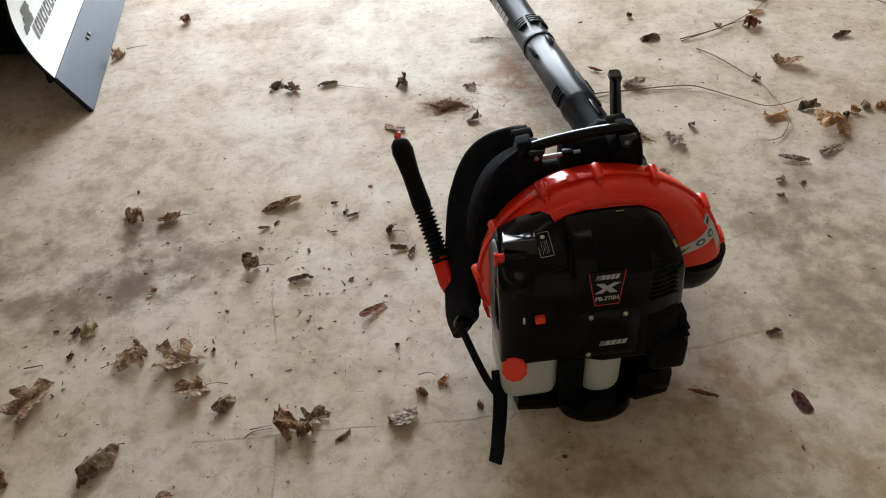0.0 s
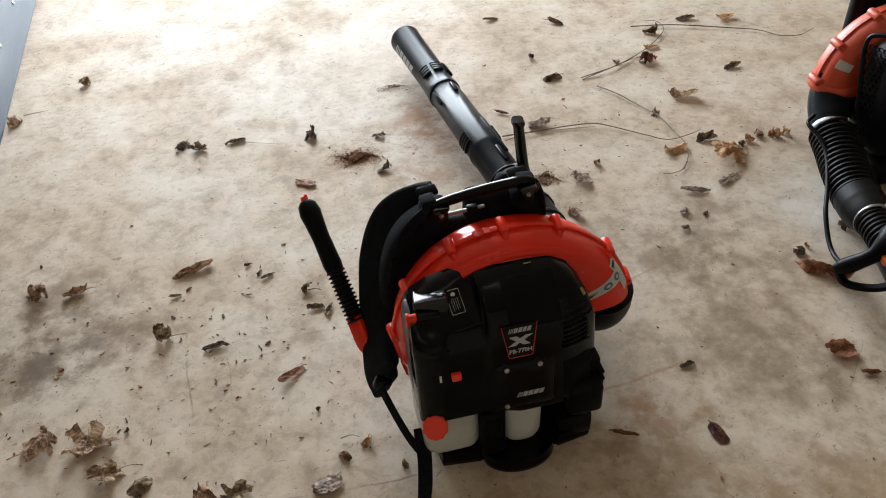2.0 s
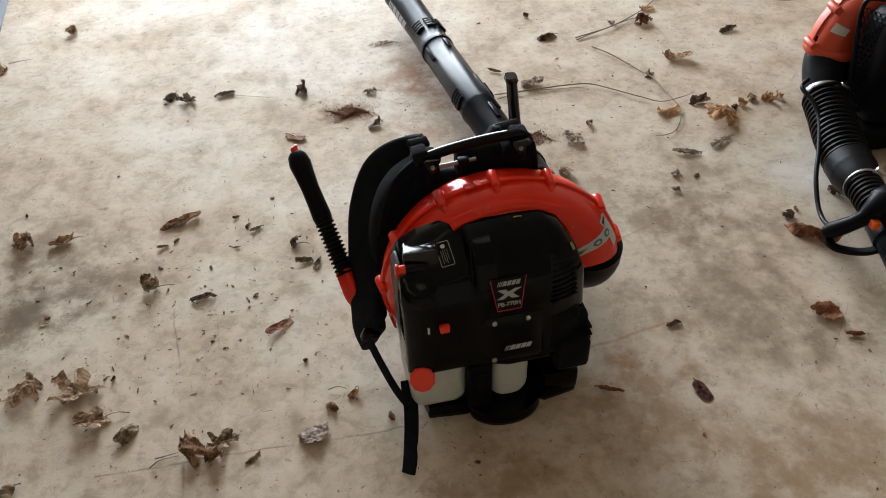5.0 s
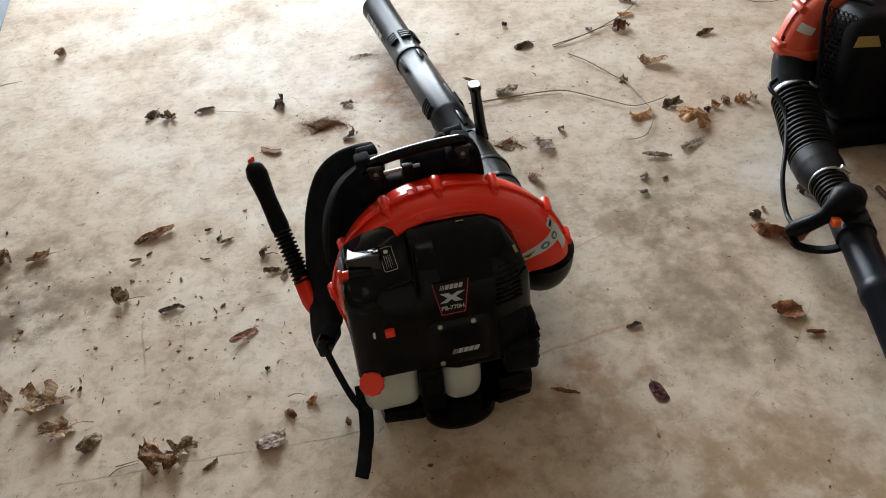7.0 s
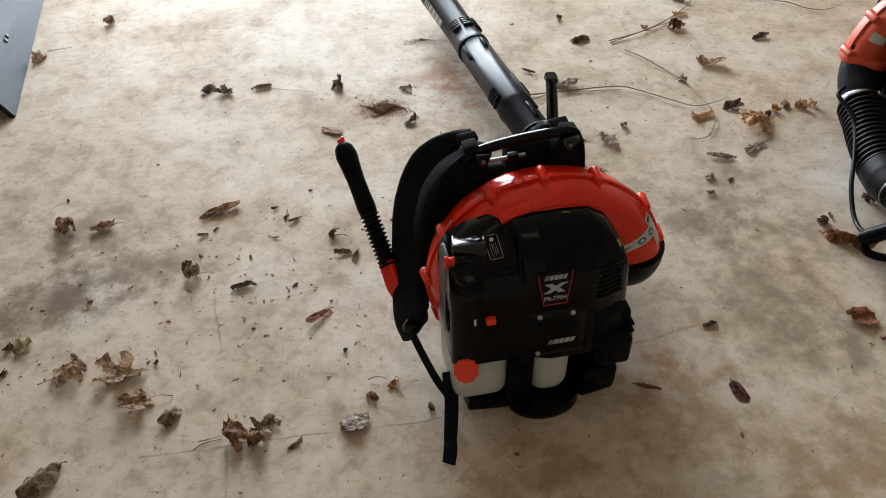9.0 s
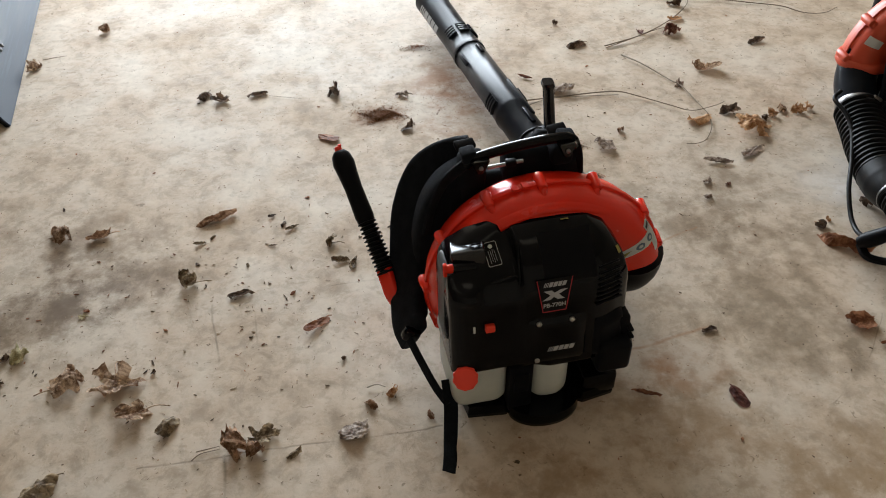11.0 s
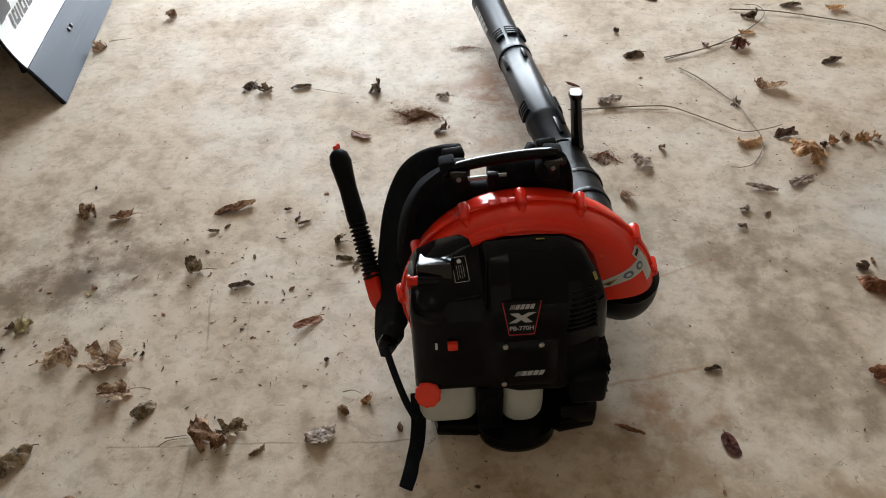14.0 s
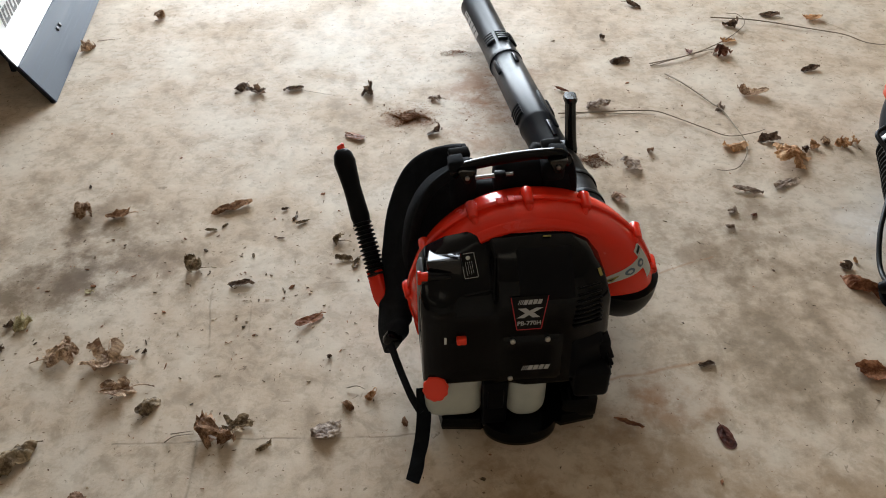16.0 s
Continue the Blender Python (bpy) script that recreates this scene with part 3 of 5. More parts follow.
    bar_text(bm, on_cover(-0.004, 0.190, 0.0056), [0.0015, 0.0015, 0.0015, 0.008, 0.008, 0.008, 0.008], 0.010, 0.0018, 0.0004, 0.4)
    part("maker_mark", bm, WHITE_INK, cover, smooth=False)
    # caution sticker with unreadable lines
    M = on_cover(-0.113, 0.359, 0.0012) @ Matrix.Rotation(radians(6), 4, 'Z')
    bm = bmesh.new()
    frame_plate(bm, M, [(-0.0115, -0.020), (-0.010, -0.0215), (0.010, -0.0215), (0.0115, -0.020), (0.0115, 0.020), (0.010, 0.0215), (-0.010, 0.0215), (-0.0115, 0.020)], 0.0007, 0.0004)
    for k in range(4):
        plate(bm, M, [(-0.0060 + 0.0036 * k, -0.017 + 0.003 * (k % 2)), (-0.0056 + 0.0036 * k, -0.017 + 0.003 * (k % 2)), (-0.0056 + 0.0036 * k, 0.007), (-0.0060 + 0.0036 * k, 0.007)], 0.0004)
    plate(bm, M, [(0.004 * math.cos(t), 0.0135 + 0.0036 * math.sin(t)) for t in [2 * math.pi * j / 12 for j in range(12)]], 0.0004)
    part("caution_sticker", bm, GREY_INK, cover, "black sticker with a thin white outline and unreadable lines", smooth=False)
    bm = bmesh.new()
    plate(bm, on_cover(0.104, 0.352, 0.0012), [(-0.003, -0.008), (0.003, -0.008), (0.003, 0.006), (-0.003, 0.006)], 0.0005)
    part("small_sticker", bm, YELLOW_INK, cover, "small yellow sticker", smooth=False)
    bm = bmesh.new()
    plate(bm, on_cover(0.020, 0.394, 0.0020), [(-0.007, -0.002), (0.007, -0.002), (0.007, 0.0005), (-0.007, 0.0005)], 0.0005)
    part("small_sticker", bm, YELLOW_INK, cover, "small yellow sticker", smooth=False)
    # controls and screws
    bm = bmesh.new()
    M = on_cover(-0.133, 0.256, 0.001)
    q = rbox(bm, (0, 0, 0.003), (0.017, 0.014, 0.011), 0.002, 2)
    bmesh.ops.transform(bm, matrix=M, verts=q)
    part("stop_switch", bm, CAP_RED, cover, "red rocker stop switch")
    bm = bmesh.new()
    plate(bm, on_cover(-0.160, 0.254, 0.0010), [(-0.002, -0.007), (0.002, -0.007), (0.002, 0.007), (-0.002, 0.007)], 0.0004)
    part("switch_mark", bm, GREY_INK, cover, smooth=False)
    bm = bmesh.new()
    cyl(bm, (-0.145, -0.098, 0.345), (-0.186, -0.100, 0.349), 0.011, 0.009, 16, 0.002)
    part("choke_boss", bm, GLOSS_BLACK, cover)
    bm = bmesh.new()
    cyl(bm, (-0.182, -0.100, 0.349), (-0.199, -0.101, 0.350), 0.0085, 0.0075, 12, 0.002)
    rbox(bm, (-0.198, -0.103, 0.350), (0.007, 0.009, 0.026), 0.002)
    part("choke_knob", bm, RED, cover, "red choke knob")
    for u, z in ((-0.046, 0.250), (0.014, 0.250), (-0.048, 0.168)):
        bm = bmesh.new()
        M = on_cover(u, z, 0.005)
        cyl(bm, M @ Vector((0, 0, -0.002)), M @ Vector((0, 0, 0.003)), 0.0048, 0.0048, 14, 0.0012)
        part("screw", bm, STEEL, cover, "bright steel screw")

    # fan scroll
    bm = bmesh.new()
    rings = []
    for k in range(61):
        deg = 236 - 230 * k / 60
        R = volute_radius(deg) if deg > 0 else 0.246
        rin = 0.095 if deg > 30 else 0.095 + 0.022 * (30 - deg) / 50
        c, h = (R + rin) / 2, (R - rin) / 2
        ring = []
        for j in range(28):
            t = 2 * math.pi * j / 28
            ring.append(scroll_point(deg, c + h * se(math.cos(t), 0.72), 0.002 + 0.064 * se(math.sin(t), 0.8)))
        rings.append(ring)
    ring_loft(bm, rings)
    scroll = part("fan_scroll", bm, RED, B, "glossy orange-red plastic fan housing", sharp=50)
    bm = bmesh.new()
    rings = []
    for k in range(61):
        deg = 215 - 209 * k / 60
        R = volute_radius(max(deg, 0))
        rings.append([scroll_point(deg, R + dr, v) for dr, v in ((-0.006, -0.007), (0.004, -0.006), (0.006, 0.0), (0.004, 0.006), (-0.006, 0.007))])
    ring_loft(bm, rings)
    part("seam_rim", bm, RED, scroll, sharp=50)
    for deg in (178, 149, 118, 91, 63, 30, 8, 205):
        bm = bmesh.new()
        R = volute_radius(deg) + 0.002 * max(0.0, math.sin(radians(deg)))
        cyl(bm, scroll_point(deg, R + 0.001, -0.020), scroll_point(deg, R + 0.003, 0.018), 0.0085, 0.0110, 14, 0.003)
        cyl(bm, scroll_point(deg, R - 0.010, -0.028), scroll_point(deg, R + 0.002, -0.004), 0.006, 0.009, 12, 0.002)
        part("screw_lug", bm, RED, scroll)
    bm = bmesh.new()
    for deg in (104, 99):
        p = scroll_point(deg, 0.2125, -0.004)
        rbox(bm, p, (0.012, 0.016, 0.005), 0.001, 1)
    part("clip", bm, RED, scroll)
    # ledge over the cover
    bm = bmesh.new()
    rings = []
    for k in range(25):
        deg = 119 - 77 * k / 24
        lift = 1 - (k / 24) ** 2.5
        r = 0.1905
        rings.append([scroll_point(deg, r + dr, -0.040 + (v + 0.040) * lift - 0.012 * (1 - lift)) for dr, v in ((0.008, -0.046), (0.005, -0.056), (-0.001, -0.061), (-0.006, -0.060), (-0.006, -0.040))])
    ring_loft(bm, rings)
    part("ledge", bm, RED, scroll, sharp=50)
    # outlet sticker: white band with hazard signs
    def on_scroll(deg, k, lift):
        """A frame on the scroll's front: k from the outer rim to the middle."""
        R = volute_radius(max(deg, 0))
        rin = 0.095 if deg > 30 else 0.095 + 0.022 * (30 - deg) / 50
        c, h = (R + rin) / 2, (R - rin) / 2
        def P(d, kk):
            t = -kk
            return scroll_point(d, c + h * se(math.cos(t), 0.72), 0.002 + 0.064 * se(math.sin(t), 0.8))
        p, x, y = P(deg, k), P(deg, k + 0.03) - P(deg, k - 0.03), P(deg + 0.5, k) - P(deg - 0.5, k)
        n = x.cross(y).normalized()
        if n.y > 0:
            n = -n
        return p + n * lift
    def band(name, d0, d1, k0, k1, mat, lift, label=""):
        bm = bmesh.new()
        g = [[bm.verts.new(on_scroll(d0 + (d1 - d0) * i / 6, k0 + (k1 - k0) * j / 10, lift)) for j in range(11)] for i in range(7)]
        for i in range(6):
            for j in range(10):
                bm.faces.new((g[i][j], g[i][j + 1], g[i + 1][j + 1], g[i + 1][j]))
        return part(name, bm, mat, scroll, label, smooth=True)
    band("warning_sticker", 19, 26, 0.35, 1.80, GREY_INK, 0.0008, "white warning sticker with small round signs")
    band("sticker_tail", 12, 19, 0.35, 0.80, GREY_INK, 0.0008)
    def sign(name, deg, k, rd, rk, n, mat, lift, turn=0.0):
        bm = bmesh.new()
        f = lambda q: [bm.verts.new(on_scroll(deg + rd * q * math.sin(2 * math.pi * j / n + turn), k + rk * q * math.cos(2 * math.pi * j / n + turn), lift)) for j in range(n)]
        outer, inner = f(1.0), f(0.5)
        for j in range(n):
            bm.faces.new((outer[j], outer[(j + 1) % n], inner[(j + 1) % n], inner[j]))
        bm.faces.new(inner)
        part(name, bm, mat, scroll)
    sign("hazard_sign", 22.2, 1.63, 2.3, 0.17, 3, YELLOW_INK, 0.0016, 0.5)
    sign("round_sign", 22.5, 1.24, 2.2, 0.15, 14, BLUE_INK, 0.0016)
    sign("round_sign", 22.6, 0.80, 2.2, 0.15, 14, BLUE_INK, 0.0016)
    sign("sign_mark", 22.5, 1.24, 1.2, 0.08, 5, GREY_INK, 0.0022)
    sign("sign_mark", 22.6, 0.80, 1.2, 0.08, 5, GREY_INK, 0.0022)
    sign("sign_mark", 22.2, 1.63, 0.9, 0.07, 3, DARK_INK, 0.0022, 0.5)
    band("small_print", 26.3, 30.5, 0.35, 0.75, GREY_INK, 0.0008)
    band("print_line", 27.3, 29.1, 0.4, 0.7, DARK_INK, 0.0014)

    # black elbow under the outlet and the hose behind
    bm = bmesh.new()
    path = smooth_path([(0.192, 0.0, 0.232), (0.194, 0.006, 0.202), (0.196, 0.03, 0.172), (0.196, 0.08, 0.146), (0.198, 0.14, 0.134), (0.200, 0.20, 0.125)], 6)
    sweep(bm, path, lambda k: 0.064 - 0.008 * k, 28)
    elbow = part("elbow", bm, RUBBER, B, "dull black outlet elbow")
    bm = bmesh.new()
    sweep(bm, smooth_path([(0.200, 0.19, 0.126), (0.201, 0.28, 0.117), (0.199, 0.38, 0.108), (0.196, 0.46, 0.102)], 6), 0.0530, 26)
    hose = part("flexible_hose", bm, RUBBER, elbow, "smooth black rubber hose")
    for v, r, mat in ((0.24, 0.0555, RUBBER), (0.345, 0.0560, GREY_BLACK), (0.43, 0.0555, RUBBER)):
        bm = bmesh.new()
        z = 0.126 - 0.095 * (v - 0.19)
        cyl(bm, (0.200, v - 0.008, z + 0.001), (0.200, v + 0.008, z - 0.001), r, r, 30, 0.002)
        part("hose_band", bm, mat, hose)

    # harness plate, handle
    bm = bmesh.new()
    rbox(bm, (-0.035, 0.085, 0.22), (0.25, 0.035, 0.36), 0.015, 3)
    rbox(bm, (-0.108, 0.082, 0.402), (0.052, 0.04, 0.10), 0.014, 3)
    rbox(bm, (0.008, 0.080, 0.405), (0.120, 0.05, 0.10), 0.014, 3)
    rbox(bm, (0.048, 0.055, 0.450), (0.040, 0.045, 0.040), 0.010, 3)
    rbox(bm, (0.066, 0.070, 0.390), (0.05, 0.05, 0.10), 0.014, 3, rot=Euler((0, -0.25, 0)).to_matrix())
    back = part("back_plate", bm, WEBBING, B, "matt black harness plate")
    bm = bmesh.new()
    sweep(bm, smooth_path([(-0.128, 0.043, 0.452), (-0.110, 0.04, 0.468), (-0.06, 0.04, 0.479), (0.00, 0.04, 0.486), (0.045, 0.04, 0.487), (0.064, 0.042, 0.480), (0.074, 0.047, 0.462)], 6), 0, 14, flat=(0.012, 0.018), up=(0, 0.02, 1))
    part("carry_handle", bm, GLOSS_BLACK, back, "glossy black carrying handle")
    bm = bmesh.new()
    sweep(bm, smooth_path([(-0.200, 0.057, 0.30), (-0.188, 0.055, 0.36), (-0.165, 0.052, 0.415), (-0.132, 0.047, 0.450), (-0.118, 0.046, 0.460)], 6), 0, 14, flat=(0.020, 0.008), up=(0.5, -0.6, 0.6))
    part("harness_strap", bm, WEBBING, back)
    bm = bmesh.new()
    sweep(bm, smooth_path([(0.066, 0.050, 0.470), (0.078, 0.052, 0.450), (0.086, 0.055, 0.41), (0.090, 0.06, 0.35)], 6), 0, 14, flat=(0.020, 0.008), up=(-0.5, -0.6, 0.6))
    part("harness_strap", bm, WEBBING, back)
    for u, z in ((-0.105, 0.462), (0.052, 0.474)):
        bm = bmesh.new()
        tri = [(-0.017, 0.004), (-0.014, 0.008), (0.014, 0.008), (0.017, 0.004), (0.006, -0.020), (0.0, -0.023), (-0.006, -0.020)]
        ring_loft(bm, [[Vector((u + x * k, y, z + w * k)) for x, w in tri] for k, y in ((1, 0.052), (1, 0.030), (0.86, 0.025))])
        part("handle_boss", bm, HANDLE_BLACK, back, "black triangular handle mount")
        bm = bmesh.new()
        cyl(bm, (u, 0.026, z - 0.006), (u, 0.021, z - 0.006), 0.0040, 0.0040, 12, 0.001)
        part("screw", bm, DULL_STEEL, back)
    for u, w in ((-0.122, 0.030), (0.054, 0.034)):
        bm = bmesh.new()
        rbox(bm, (u, 0.050, 0.470 + 0.06 * (u + 0.122)), (w * 0.9, 0.030, 0.022), 0.005, 3, rot=Euler((0, -0.15 if u < 0 else 0.1, 0)).to_matrix())
        part("strap_loop", bm, WEBBING, back, "black webbing looped round the handle")
    bm = bmesh.new()
    cyl(bm, (-0.088, 0.046, 0.440), (-0.022, 0.048, 0.443), 0.0035, 0.0035, 12)
    part("steel_rod", bm, DULL_STEEL, back, "bright steel rod")
    bm = bmesh.new()
    rbox(bm, (-0.045, 0.047, 0.443), (0.020, 0.014, 0.013), 0.003)
    part("rod_clip", bm, MATT_BLACK, back)

    # shoulder pads with buckles and webbing
    def pad(pts, wide, thick, nrm):
        bm = bmesh.new()
        path = smooth_path(pts, 8)
        sweep(bm, path, 0, 20, flat=lambda k: (wide * (0.72 + 0.28 * min(1, 4 * k, 9 * (1 - k) + 0.75)) * (1 + 0.22 * max(0.0, k - 0.6) / 0.4), thick * (1 if k < 0.9 else 1 - 4 * (k - 0.9))), up=nrm)
        for v in bm.verts:
            d = noise.noise(v.co * 38)
            v.co += Vector((0.0, -1, 0)) * d * 0.003
        return bm
    left = part("shoulder_pad", pad([(-0.090, 0.150, 0.406), (-0.135, 0.158, 0.389), (-0.180, 0.165, 0.347), (-0.211, 0.155, 0.275), (-0.226, 0.120, 0.212), (-0.236, 0.075, 0.145), (-0.244, 0.025, 0.109), (-0.243, -0.012, 0.097)], 0.086, 0.036, (-0.80, -0.55, 0.20)), WEBBING, B, "padded black fabric shoulder strap", sharp=80)
    bm = bmesh.new()
    rbox(bm, (-0.107, 0.140, 0.429), (0.040, 0.022, 0.012), 0.004, rot=Euler((0.3, 0.05, 0.2)).to_matrix())
    part("strap_buckle", bm, MATT_BLACK, left)
    bm = bmesh.new()
    rbox(bm, (-0.250, -0.022, 0.118), (0.034, 0.020, 0.026), 0.006, rot=Euler((0, 0.5, 0)).to_matrix())
    part("strap_buckle", bm, GLOSS_BLACK, left)
    bm = bmesh.new()
    sweep(bm, smooth_path([(-0.255, -0.028, 0.115), (-0.240, -0.075, 0.092), (-0.222, -0.120, 0.066), (-0.205, -0.150, 0.05)], 6), 0, 12, flat=(0.018, 0.005), up=(-0.8, -0.3, 0.5))
    part("strap_cord", bm, WEBBING, left)
    bm = bmesh.new()
    sweep(bm, smooth_path([(-0.198, -0.120, 0.085), (-0.200, -0.150, 0.045), (-0.205, -0.172, 0.012), (-0.212, -0.200, 0.004), (-0.220, -0.235, 0.005), (-0.229, -0.266, 0.004)], 6), 0, 12, flat=(0.028, 0.0028), up=(0.1, -0.7, 0.6))
    part("strap_tail", bm, WEBBING, left, "loose black webbing tail on the floor")
    right = part("shoulder_pad", pad([(0.020, 0.115, 0.436), (0.045, 0.115, 0.420), (0.062, 0.12, 0.37), (0.072, 0.125, 0.31), (0.08, 0.13, 0.2), (0.08, 0.13, 0.12)], 0.06, 0.034, (0.3, -0.9, 0.3)), WEBBING, B, "padded black fabric shoulder strap", sharp=80)
    bm = bmesh.new()
    rbox(bm, (0.050, 0.085, 0.474), (0.036, 0.024, 0.010), 0.004, rot=Euler((0.3, -0.05, 0.1)).to_matrix())
    part("strap_buckle", bm, MATT_BLACK, right)
    bm = bmesh.new()
    hull = smooth_path([(-0.200, 0, 0.10), (-0.216, 0, 0.17), (-0.220, 0, 0.25), (-0.204, 0, 0.335), (-0.168, 0, 0.395), (-0.115, 0, 0.425), (-0.088, 0, 0.425), (-0.080, 0, 0.39), (0.0, 0, 0.38), (0.06, 0, 0.37), (0.07, 0, 0.10)], 5)
    mid = Vector((-0.07, 0, 0.25))
    ring_loft(bm, [[mid + (p - mid) * q + Vector((0, v, 0)) for p in hull] for q, v in ((0.94, 0.070), (0.98, 0.075), (1.0, 0.086), (1.0, 0.112), (0.97, 0.126), (0.90, 0.132))])
    part("back_cushion", bm, WEBBING, back)

    # throttle arm
    J, T = Vector((-0.273, 0.111, 0.163)), Vector((-0.331, 0.303, 0.344))
    ax = (T - J).normalized()
    bm = bmesh.new()
    sweep(bm, smooth_path([(-0.240, 0.080, 0.085), (-0.262, 0.088, 0.12), (-0.270, 0.10, 0.148), J + ax * 0.015], 5), 0, 14, flat=lambda k: (0.038 - 0.006 * k, 0.028), up=(-0.4, -0.9, 0.1))
    arm = part("throttle_arm", bm, RED, B, "orange-red bracket of the throttle arm", sharp=60)
    bm = bmesh.new()
    bellows(bm, [J, J + ax * 0.060, J + ax * 0.115], 0.0205, 0.0085, 0.0055, 18, 0.0195)
    part("arm_boot", bm, RUBBER, arm, "ribbed black rubber boot")
    bm = bmesh.new()
    side = ax.cross(Vector((0, 0, 1))).normalized()
    pts = [J + ax * s for s in (0.108, 0.125, 0.155, 0.185, 0.215, 0.240, 0.258, 0.266)]
    prof = [0.017, 0.0195, 0.0185, 0.018, 0.020, 0.0225, 0.019, 0.012]
    sweep(bm, pts, lambda k: prof[min(7, round(k * 7))], 20)
    grip = part("throttle_grip", bm, MATT_BLACK, arm, "black moulded throttle grip")
    bm = bmesh.new()
    cyl(bm, J + ax * 0.262, J + ax * 0.276, 0.008, 0.0075, 12, 0.002)
    rbox(bm, J + ax * 0.273 + side * 0.004, (0.007, 0.007, 0.016), 0.002)
    part("stop_button", bm, CAP_RED, grip, "red stop button on the grip's tip")
    return B


def build_pipe(B):
    """The blow pipe lying behind, with its ribbed joints and upright control handle."""
    inv = B.matrix_world.inverted()
    A, Z = inv @ Vector((0.441, 1.86, 0.098)), inv @ Vector((0.257, 2.735, 0.10))
    ax = (Z - A).normalized()
    L = (Z - A).length
    side = ax.cross(Vector((0, 0, 1))).normalized()
    upv = side.cross(ax)

    def at(s, a=0.0, r=0.0):
        return A + ax * s + (side * math.cos(a) + upv * math.sin(a)) * r

    bm = bmesh.new()
    sweep(bm, smooth_path([(0.196, 0.45, 0.102), (0.192, 0.52, 0.099), at(-0.01)], 6), 0.050, 22)
    part("hose_end", bm, RUBBER, B)
    # lower pipe, upper pipe: shells with open end
    def shell(prof, name, label=""):
        bm = bmesh.new()
        rings = [[at(s, 2 * math.pi * j / 36, r * 0.985) for j in range(36)] for s, r in prof]
        ring_loft(bm, rings, True, False)
        return part(name, bm, GREY_BLACK, B, label, sharp=40)

    low = shell([(-0.02, 0.046), (0.0, 0.048), (0.13, 0.0475), (0.14, 0.051), (0.150, 0.051), (0.150, 0.049), (0.50, 0.0475), (0.505, 0.044)], "lower_pipe", "dark grey plastic blow pipe")
    up = shell([(0.49, 0.0465), (0.49, 0.0505), (0.506, 0.0510), (0.512, 0.0485), (0.60, 0.0470), (L - 0.008, 0.0500), (L, 0.0515), (L, 0.0490), (L - 0.02, 0.0475), (0.6, 0.0445)], "nozzle_pipe", "dark grey round nozzle pipe with a pale printed mark")
    for s0, owner, n in ((0.565, up, 4), (0.165, low, 4)):
        for k in range(n):
            for j in range(3 if s0 > 0.5 else 2):
                span = ((0.35, 0.95), (1.15, 1.75), (1.95, 2.55))[j] if s0 > 0.5 else ((-0.1, 0.7), (2.4, 3.25))[j]
                bm = bmesh.new()
                s = s0 + 0.0135 * k + (0.012 if s0 < 0.5 else 0)
                pts = [at(s, span[0] + (span[1] - span[0]) * q / 6, 0.0500) for q in range(7)]
                sweep(bm, pts, 0.0054, 6)
                part("grip_rib", bm, GREY_BLACK, owner)
    for s0, s1, a, owner in ((0.40, 0.47, 2.6, low), (0.42, 0.47, 1.3, low), (0.08, 0.26, 0.95, low), (0.03, 0.10, 1.4, low)):
        bm = bmesh.new()
        q = rbox(bm, (0, 0, 0), (0.012, s1 - s0, 0.008), 0.002)
        m = Matrix((ax.cross((at(0, a, 1) - at(0))).normalized(), ax, (at(0, a, 1) - at(0)))).transposed().to_4x4()
        m.translation = at((s0 + s1) / 2, a, 0.0485)
        bmesh.ops.transform(bm, matrix=m, verts=q)
        part("rail", bm, GREY_BLACK, owner)
    # printed mark along the nozzle: slanted bars
    bm = bmesh.new()
    s = L - 0.235
    for w in (0.028, 0.028, 0.028, 0.028, 0.008, 0.008, 0.008):
        a0, a1 = 2.75, 3.35
        g = []
        for q in range(5):
            a = a0 + (a1 - a0) * q / 4
            g.append((bm.verts.new(at(s + 0.004 * q, a, 0.0500)), bm.verts.new(at(s + w + 0.004 * q, a, 0.0502))))
        for p, q in zip(g, g[1:]):
            bm.faces.new((p[0], p[1], q[1], q[0]))
        s += w + 0.006
    part("maker_mark", bm, WHITE_INK, up, smooth=False)
    # upright control handle
    bm = bmesh.new()
    W = lambda x, y, z: inv @ Vector((x, y, z))
    rings = []
    for z, wx, wy in ((0.135, 0.016, 0.018), (0.16, 0.014, 0.017), (0.215, 0.0135, 0.017), (0.255, 0.013, 0.017), (0.264, 0.017, 0.020), (0.272, 0.014, 0.017)):
        k = (z - 0.135) / 0.145
        c = Vector((0.478 - 0.013 * k, 1.855 + 0.018 * k, z))
        rings.append([W(c.x + wx * se(math.cos(t), 0.6), c.y + wy * se(math.sin(t), 0.6), z) for t in [2 * math.pi * j / 20 for j in range(20)]])
    ring_loft(bm, rings)
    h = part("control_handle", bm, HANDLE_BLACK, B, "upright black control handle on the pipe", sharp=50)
    bm = bmesh.new()
    sweep(bm, [at(0.0, 2 * math.pi * q / 24, 0.047) for q in range(25)], 0.004, 8)
    rbox(bm, W(0.468, 1.857, 0.13), (0.05, 0.04, 0.03), 0.008)
    part("handle_clamp", bm, MATT_BLACK, h)


blower = build_blower()
bpy.context.view_layer.update()
build_pipe(blower)


OLD_YELLOW = plastic("faded_yellow_sticker", (0.28, 0.2, 0.04), 0.6, relief=0.0, dusty=0.3)


